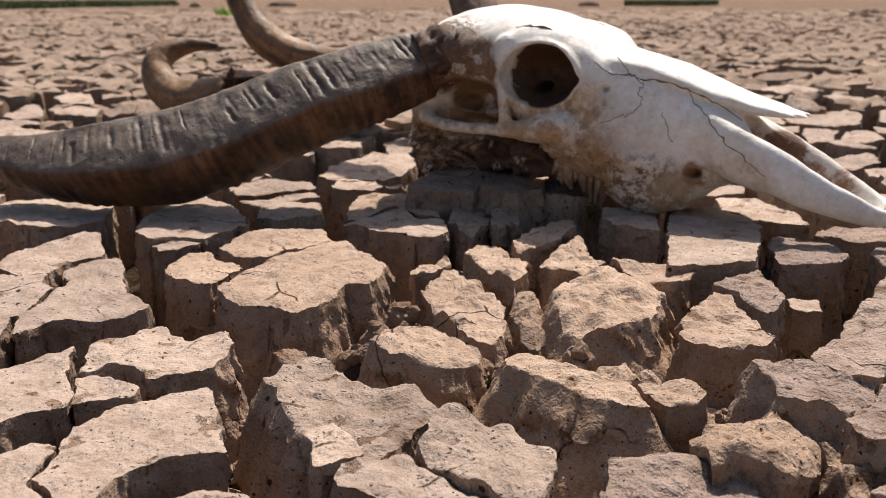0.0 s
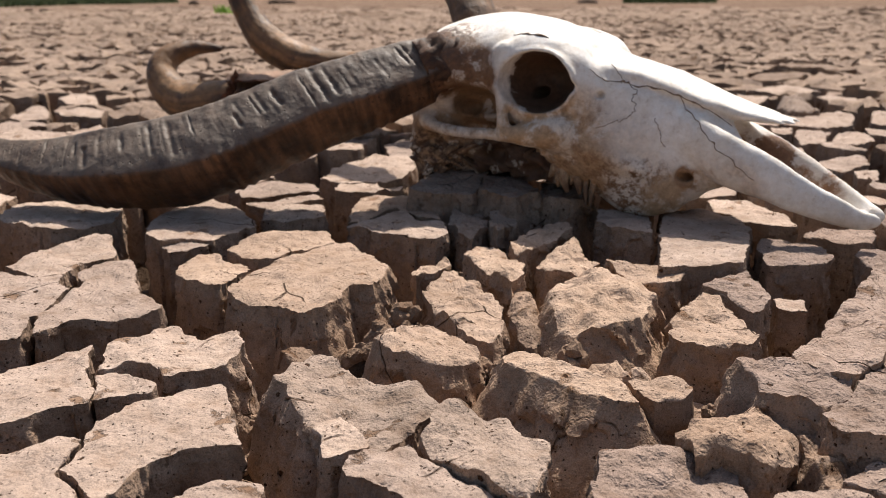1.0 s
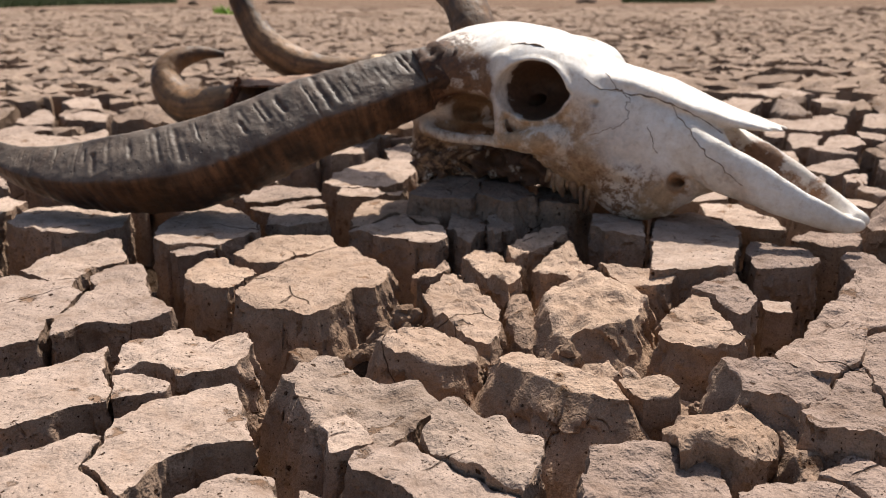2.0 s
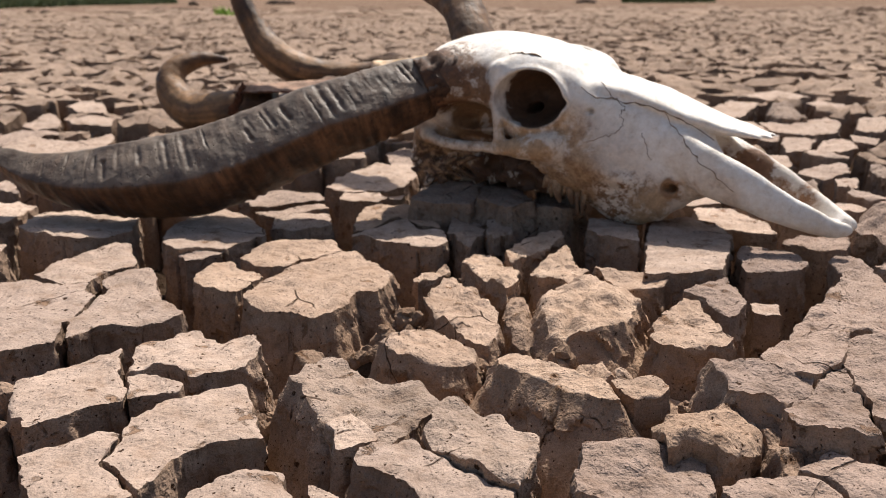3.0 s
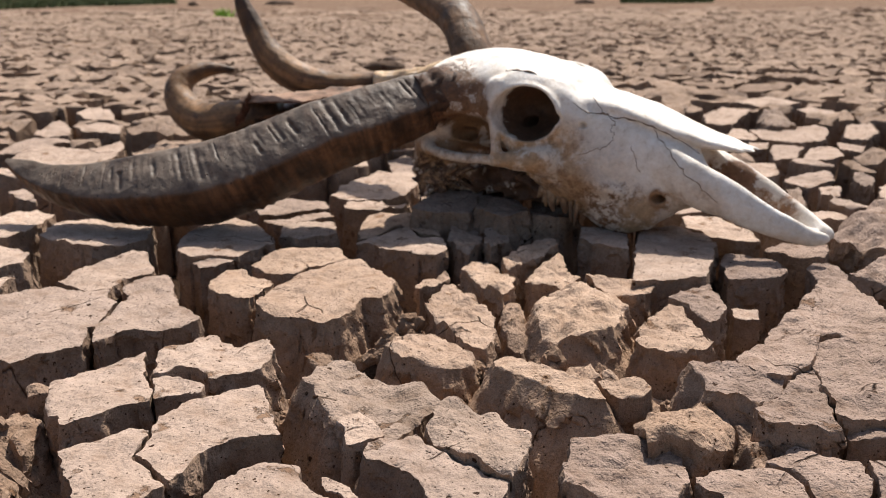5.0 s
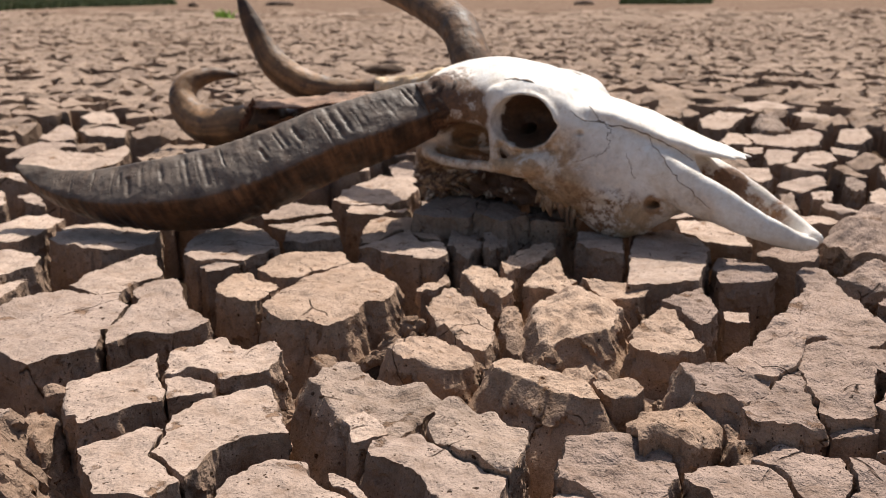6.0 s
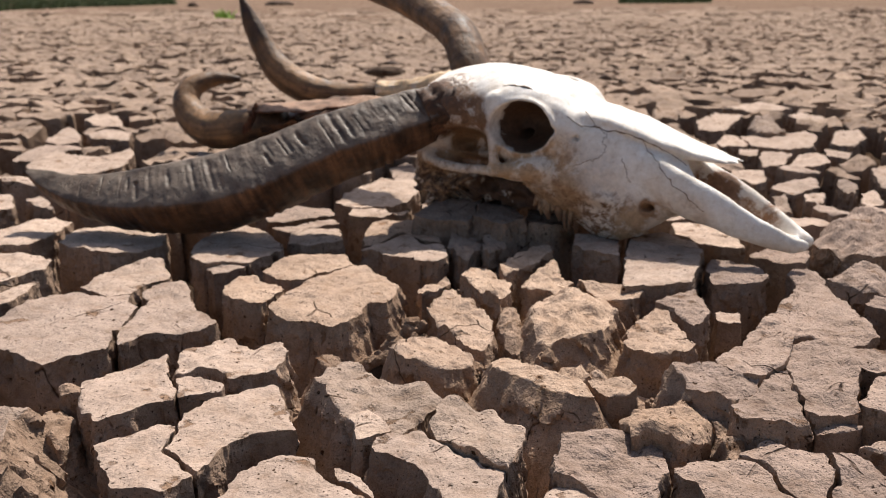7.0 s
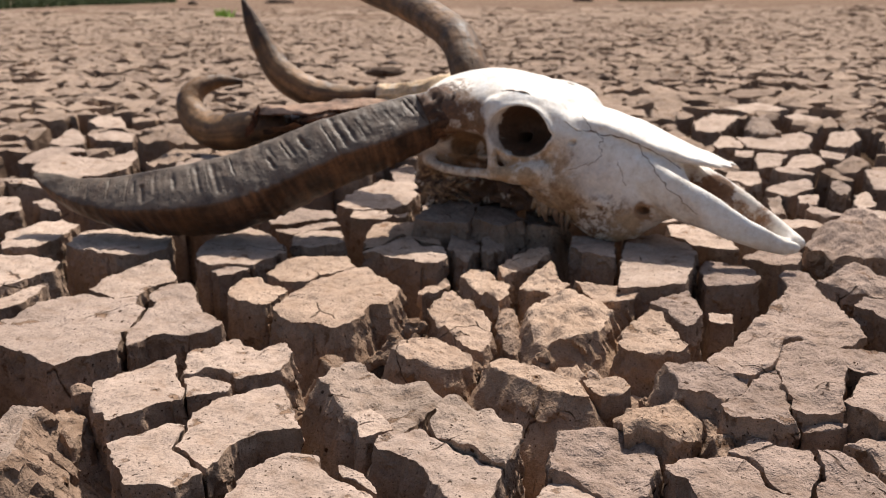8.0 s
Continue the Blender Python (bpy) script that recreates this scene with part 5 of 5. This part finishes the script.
def gap_to(p, poly):
    best = 9.0
    for (x1, y1), (x2, y2) in zip(poly, poly[1:] + poly[:1]):
        dx, dy = x2 - x1, y2 - y1
        t = max(0, min(1, ((p[0] - x1) * dx + (p[1] - y1) * dy) / (dx * dx + dy * dy + 1e-9)))
        best = min(best, math.hypot(p[0] - x1 - t * dx, p[1] - y1 - t * dy))
    return best


BOXES = [(min(x for x, y in c), max(x for x, y in c), min(y for x, y in c), max(y for x, y in c), c) for c in PLAN]


def room(p):
    """How far p lies from the blocks set by hand; negative inside one."""
    best = 9.0
    for x0, x1, y0, y1, c in BOXES:
        if x0 - 0.1 < p[0] < x1 + 0.1 and y0 - 0.1 < p[1] < y1 + 0.1:
            if inside(p, c):
                return -1.0
            best = min(best, gap_to(p, c))
    return best


def cell(seed, near):
    """The cell of a seed among its neighbours, by cutting a square."""
    x, y = seed
    poly = [(x - 0.4, y - 0.4), (x + 0.4, y - 0.4), (x + 0.4, y + 0.4), (x - 0.4, y + 0.4)]
    for a, b in near:
        nx, ny = a - x, b - y
        m = (a * a + b * b - x * x - y * y) / 2
        out = []
        for p, q in zip(poly, poly[1:] + poly[:1]):
            dp, dq = p[0] * nx + p[1] * ny - m, q[0] * nx + q[1] * ny - m
            if dp <= 0:
                out.append(p)
            if (dp < 0) != (dq < 0) and dp != dq:
                s = dp / (dp - dq)
                out.append((p[0] + s * (q[0] - p[0]), p[1] + s * (q[1] - p[1])))
        poly = out
        if len(poly) < 3:
            return []
    return poly


def scatter():
    rnd = random.Random(4)
    fixed = []
    for x0, x1, y0, y1, c in BOXES:
        nx, ny = int((x1 - x0) / 0.02) + 1, int((y1 - y0) / 0.02) + 1
        for i in range(nx + 1):
            for j in range(ny + 1):
                p = (x0 + (x1 - x0) * i / nx, y0 + (y1 - y0) * j / ny)
                if inside(p, c):
                    fixed.append((p, False))
    grid = {}

    def put(p, free):
        grid.setdefault((math.floor(p[0] / 0.25), math.floor(p[1] / 0.25)), []).append((p, free))

    def around(p, r):
        i, j = math.floor(p[0] / 0.25), math.floor(p[1] / 0.25)
        return [s for a in range(i - r, i + r + 1) for b in range(j - r, j + r + 1) for s in grid.get((a, b), ())]

    for p, f in fixed:
        put(p, f)
    tries = 0
    free = []
    while tries < 110000:
        tries += 1
        if tries % 2:
            y = -0.9 + 10.4 * rnd.random() ** 1.2
            x = (rnd.random() * 2 - 1) * (1.15 + 0.62 * max(0, y))
        else:
            x, y = (rnd.random() * 2 - 1) * 4.7, 1.0 + (rnd.random() * 2 - 1) * 4.7
            if math.hypot(x, y - 1.0) > 4.7:
                continue
        p = (x, y)
        least = 0.10 + 0.07 * noise.noise(Vector((x * 1.6, y * 1.6, 4))) + 0.05 * rnd.random() if y < 1.0 else 0.085 + 0.06 * noise.noise(Vector((x * 2, y * 2, 1))) + 0.03 * rnd.random()
        least = max(0.05, least)
        if any((s[0][0] - x) ** 2 + (s[0][1] - y) ** 2 < least ** 2 for s in around(p, 1) if s[1]):
            continue
        if room(p) < (0.05 if y < 1.0 else 0.036) or math.hypot(x - 0.12, y - 1.20) < 0.12:
            continue
        put(p, True)
        free.append(p)
    for _ in range(9000):
        y = 7.5 + 11.0 * rnd.random()
        x = (rnd.random() * 2 - 1) * (0.9 + 0.56 * y)
        if not any((s[0][0] - x) ** 2 + (s[0][1] - y) ** 2 < (0.09 + 0.008 * y) ** 2 for s in around((x, y), 1)):
            put((x, y), True)
            free.append((x, y))
    out = []
    for p in free:
        near = sorted((s[0] for s in around(p, 2) if s[0] != p), key=lambda q: (q[0] - p[0]) ** 2 + (q[1] - p[1]) ** 2)[:40]
        poly = cell(p, near)
        if len(poly) < 3:
            continue
        mx, my = sum(q[0] for q in poly) / len(poly), sum(q[1] for q in poly) / len(poly)
        size = sum(math.hypot(q[0] - mx, q[1] - my) for q in poly) / len(poly)
        if max(math.hypot(q[0] - mx, q[1] - my) for q in poly) > 2.1 * size:
            continue
        if math.hypot(mx, my - 1.0) > 4.5 and my < 3.0:
            continue
        if size > (0.17 if my < 0.3 else 0.13 if my < 7.5 else 0.2):
            continue
        cut = max(0.5, 1 - (0.003 + 0.009 * rnd.random() ** 2 + 0.0018 * max(0.0, min(my, 12.0 - my) - 1.5)) / size)
        out.append((mx, my, [(mx + (q[0] - mx) * cut, my + (q[1] - my) * cut) for q in poly]))
    return out


def make_cells():
    cells = sorted(scatter(), key=lambda c: math.hypot(c[0], c[1] - 0.6))
    rnd = random.Random(8)
    room_left = 300 - len(PLAN)
    verts, faces, slots = [], [], []
    for k, (mx, my, poly) in enumerate(cells):
        low = 0.003 - 0.018 * rnd.random() ** 1.6 * max(0.4, min(1.0, 1 - (my - 2.5) / 5))
        tall = rnd.random()
        rough = 1.0 + 1.6 * tall
        dome = 0.3 if rnd.random() < 0.15 else 0.0
        calm = max(0.45, min(1.0, 1 - (my - 2.5) / 5))
        tilt = (rnd.gauss(0, 0.07) * calm, rnd.gauss(0.0, 0.08) * calm)
        dist = math.hypot(mx, my)
        if my > 4.0:
            low = max(low, ground_height(mx, my) + 0.001 + 0.008 * rnd.random())
        if k < room_left:
            v, f, s = clod_mesh(poly, low, 0.05, dome, rough, COARSE, 0.008, (0.2, 0.4, 0.6, 0.78, 0.9, 0.97, 1.0), 200 + k, 2.6, tilt)
            solid("mud_clod", v, f, [CRUST, CLAY], s, True, ground, "", 40)
        else:
            seen = my > 0.2 and abs(mx) < 1.0 + 0.56 * my
            step = (0.016 if dist < 2.5 else 0.03 if dist < 8 else 0.06) if seen else 0.05
            v, f, s = clod_mesh(poly, low, 0.05, dome, rough * 1.6, (0.006, 0.02, 0.13) if seen else (0.01, 0.13), step, (0.4, 0.7, 0.9, 1.0) if seen else (0.6, 1.0), 200 + k, 4.0, tilt)
            n = len(verts)
            verts += v
            faces += [tuple(i + n for i in q) for q in f]
            slots += s
    tagged(solid("mud_clods_far", verts, faces, [CRUST_FAR, CLAY_FAR], slots, True, ground, "", 45), "cracked pale mud running into the distance", kind="stuff")


make_cells()


# ---- crumbs of broken mud lying in the cracks ----
def make_crumbs():
    rnd = random.Random(15)
    ico = bmesh.new()
    bmesh.ops.create_icosphere(ico, subdivisions=2, radius=1.0)
    ball = [v.co.copy() for v in ico.verts]
    tris = [tuple(v.index for v in f.verts) for f in ico.faces]
    ico.free()
    verts, faces = [], []
    made = 0
    for _ in range(30000):
        if rnd.random() < 0.45:
            hx, hy, reach, _ = HEAPS[rnd.randrange(len(HEAPS))]
            x, y = hx + rnd.gauss(0, reach * 0.6), hy + rnd.gauss(0, reach * 0.6)
        else:
            y = 0.3 + 1.1 * rnd.random()
            x = (rnd.random() * 2 - 1) * (0.22 + 0.42 * y)
        free = room((x, y))
        if free < 0.003:
            continue
        heap = noise.noise(Vector((x * 9, y * 9, 2)))
        if heap < -0.1 and rnd.random() < 0.8:
            continue
        r = min(0.002 + 0.010 * rnd.random() ** 3, free * 1.1)
        z = ground_height(x, y) + 0.4 * r + max(0.0, heap) * 0.02 * rnd.random()
        cuts = [(Vector((rnd.gauss(0, 1), rnd.gauss(0, 1), rnd.gauss(0, 1))).normalized(), 0.45 + 0.4 * rnd.random()) for _ in range(9)]
        n = len(verts)
        for v in ball:
            k = min([1.0] + [c / v.dot(d) for d, c in cuts if v.dot(d) > 0.01])
            verts.append((x + v.x * r * k, y + v.y * r * k, z + v.z * r * k))
        faces += [tuple(i + n for i in f) for f in tris]
        made += 1
        if made > 6000:
            break
    tagged(solid("mud_crumbs", verts, faces, [CLAY_FAR], None, False, ground), "loose brown crumbs in the cracks", kind="stuff")


make_crumbs()


# ---- far side of the lake bed ----
def leaf_material(name, a, b):
    m, t, p = material(name, 0.7, 0.3)
    rnd = t.nodes.new("ShaderNodeNewGeometry").outputs["Random Per Island"]
    t.links.new(ramp(t, rnd, [(0.0, a), (1.0, b)]), p.inputs["Base Color"])
    return m


GRASS = leaf_material("far grass", (0.035, 0.06, 0.016), (0.09, 0.11, 0.035))
SPROUT = leaf_material("fresh leaves", (0.20, 0.36, 0.05), (0.34, 0.50, 0.10))


def blades(count, place, tall, wide, seed):
    rnd = random.Random(seed)
    verts, faces = [], []
    for _ in range(count):
        x, y = place(rnd)
        h = tall * (0.4 + 0.8 * rnd.random())
        a = rnd.random() * math.pi
        dx, dy = math.cos(a) * wide, math.sin(a) * wide
        lx, ly = rnd.gauss(0, 0.35) * h, rnd.gauss(0, 0.35) * h
        z = ground_height(x, y) - 0.01
        n = len(verts)
        verts += [(x - dx, y - dy, z), (x + dx, y + dy, z), (x + dx * 0.8 + lx * 0.5, y + dy * 0.8 + ly * 0.5, z + h * 0.6), (x - dx * 0.8 + lx * 0.5, y - dy * 0.8 + ly * 0.5, z + h * 0.6), (x + lx, y + ly, z + h)]
        faces += [(n, n + 1, n + 2, n + 3), (n + 3, n + 2, n + 4)]
    return verts, faces


def verge_left(rnd):
    r = 0.29 + 0.30 * rnd.random()
    y = 15.5 + 42 * max(0.0, 0.5 - r) + 25 * rnd.random() ** 1.5
    return -y * r, y + 1.2 * noise.noise(Vector((r * 40, 0, 0)))


def verge_right(rnd):
    y = 24 + 26 * rnd.random() ** 1.5
    return y * (0.195 + 0.1 * rnd.random()), y


for seed, (count, place) in enumerate(((15000, verge_left), (4000, verge_right))):
    v, f = blades(count, place, 0.10, 0.02, seed)
    tagged(solid("far_grass", v, f, [GRASS], None, False), "low green grass along the far edge of the lake bed", "grass", kind="stuff")


def sprout(x, y, size, seed):
    v, f = blades(46, lambda r: (x + r.gauss(0, size * 0.32), y + r.gauss(0, size * 0.32)), size * 0.75, size * 0.10, seed)
    return tagged(solid("green_plant", v, f, [SPROUT], None, False), "small bright green plant on bare earth", "plant")


sprout(-2.72, 11.5, 0.17, 5)
STONE = mud("dark stone", (0.13, 0.092, 0.068), (0.065, 0.046, 0.034), 0.1, 1.5)


def stone(x, y, z, size, name, label, seed):
    bm = bmesh.new()
    bmesh.ops.create_icosphere(bm, subdivisions=3, radius=1.0)
    off = Vector((seed * 5.1, 0, 0))
    for v in bm.verts:
        k = 1 + 0.22 * fbm(v.co * 1.4 + off, 3)
        v.co = Vector((v.co.x * size[0] * k, v.co.y * size[1] * k, v.co.z * size[2] * k))
    me = bpy.data.meshes.new(name)
    bm.to_mesh(me)
    bm.free()
    me.materials.append(STONE)
    me.polygons.foreach_set("use_smooth", [True] * len(me.polygons))
    ob = new(name, me)
    ob.location = (x, y, z)
    return tagged(ob, label, "stone")


stone(-0.217, 3.38, 0.034, (0.075, 0.045, 0.02), "stone", "dark smooth oblong stone on the cracked mud", 1)
stone(-5.32, 12.4, 0.02, (0.055, 0.05, 0.045), "stone", "small dark stone on bare earth", 2)
stone(-3.9, 22.5, 0.03, (0.36, 0.2, 0.10), "stone", "low dark stones at the far edge", 3)
stone(-5.6, 21.0, 0.03, (0.12, 0.1, 0.08), "stone", "low dark stones at the far edge", 4)
stone(3.6, 23.0, 0.03, (0.25, 0.2, 0.10), "stone", "low dark stones at the far edge", 5)
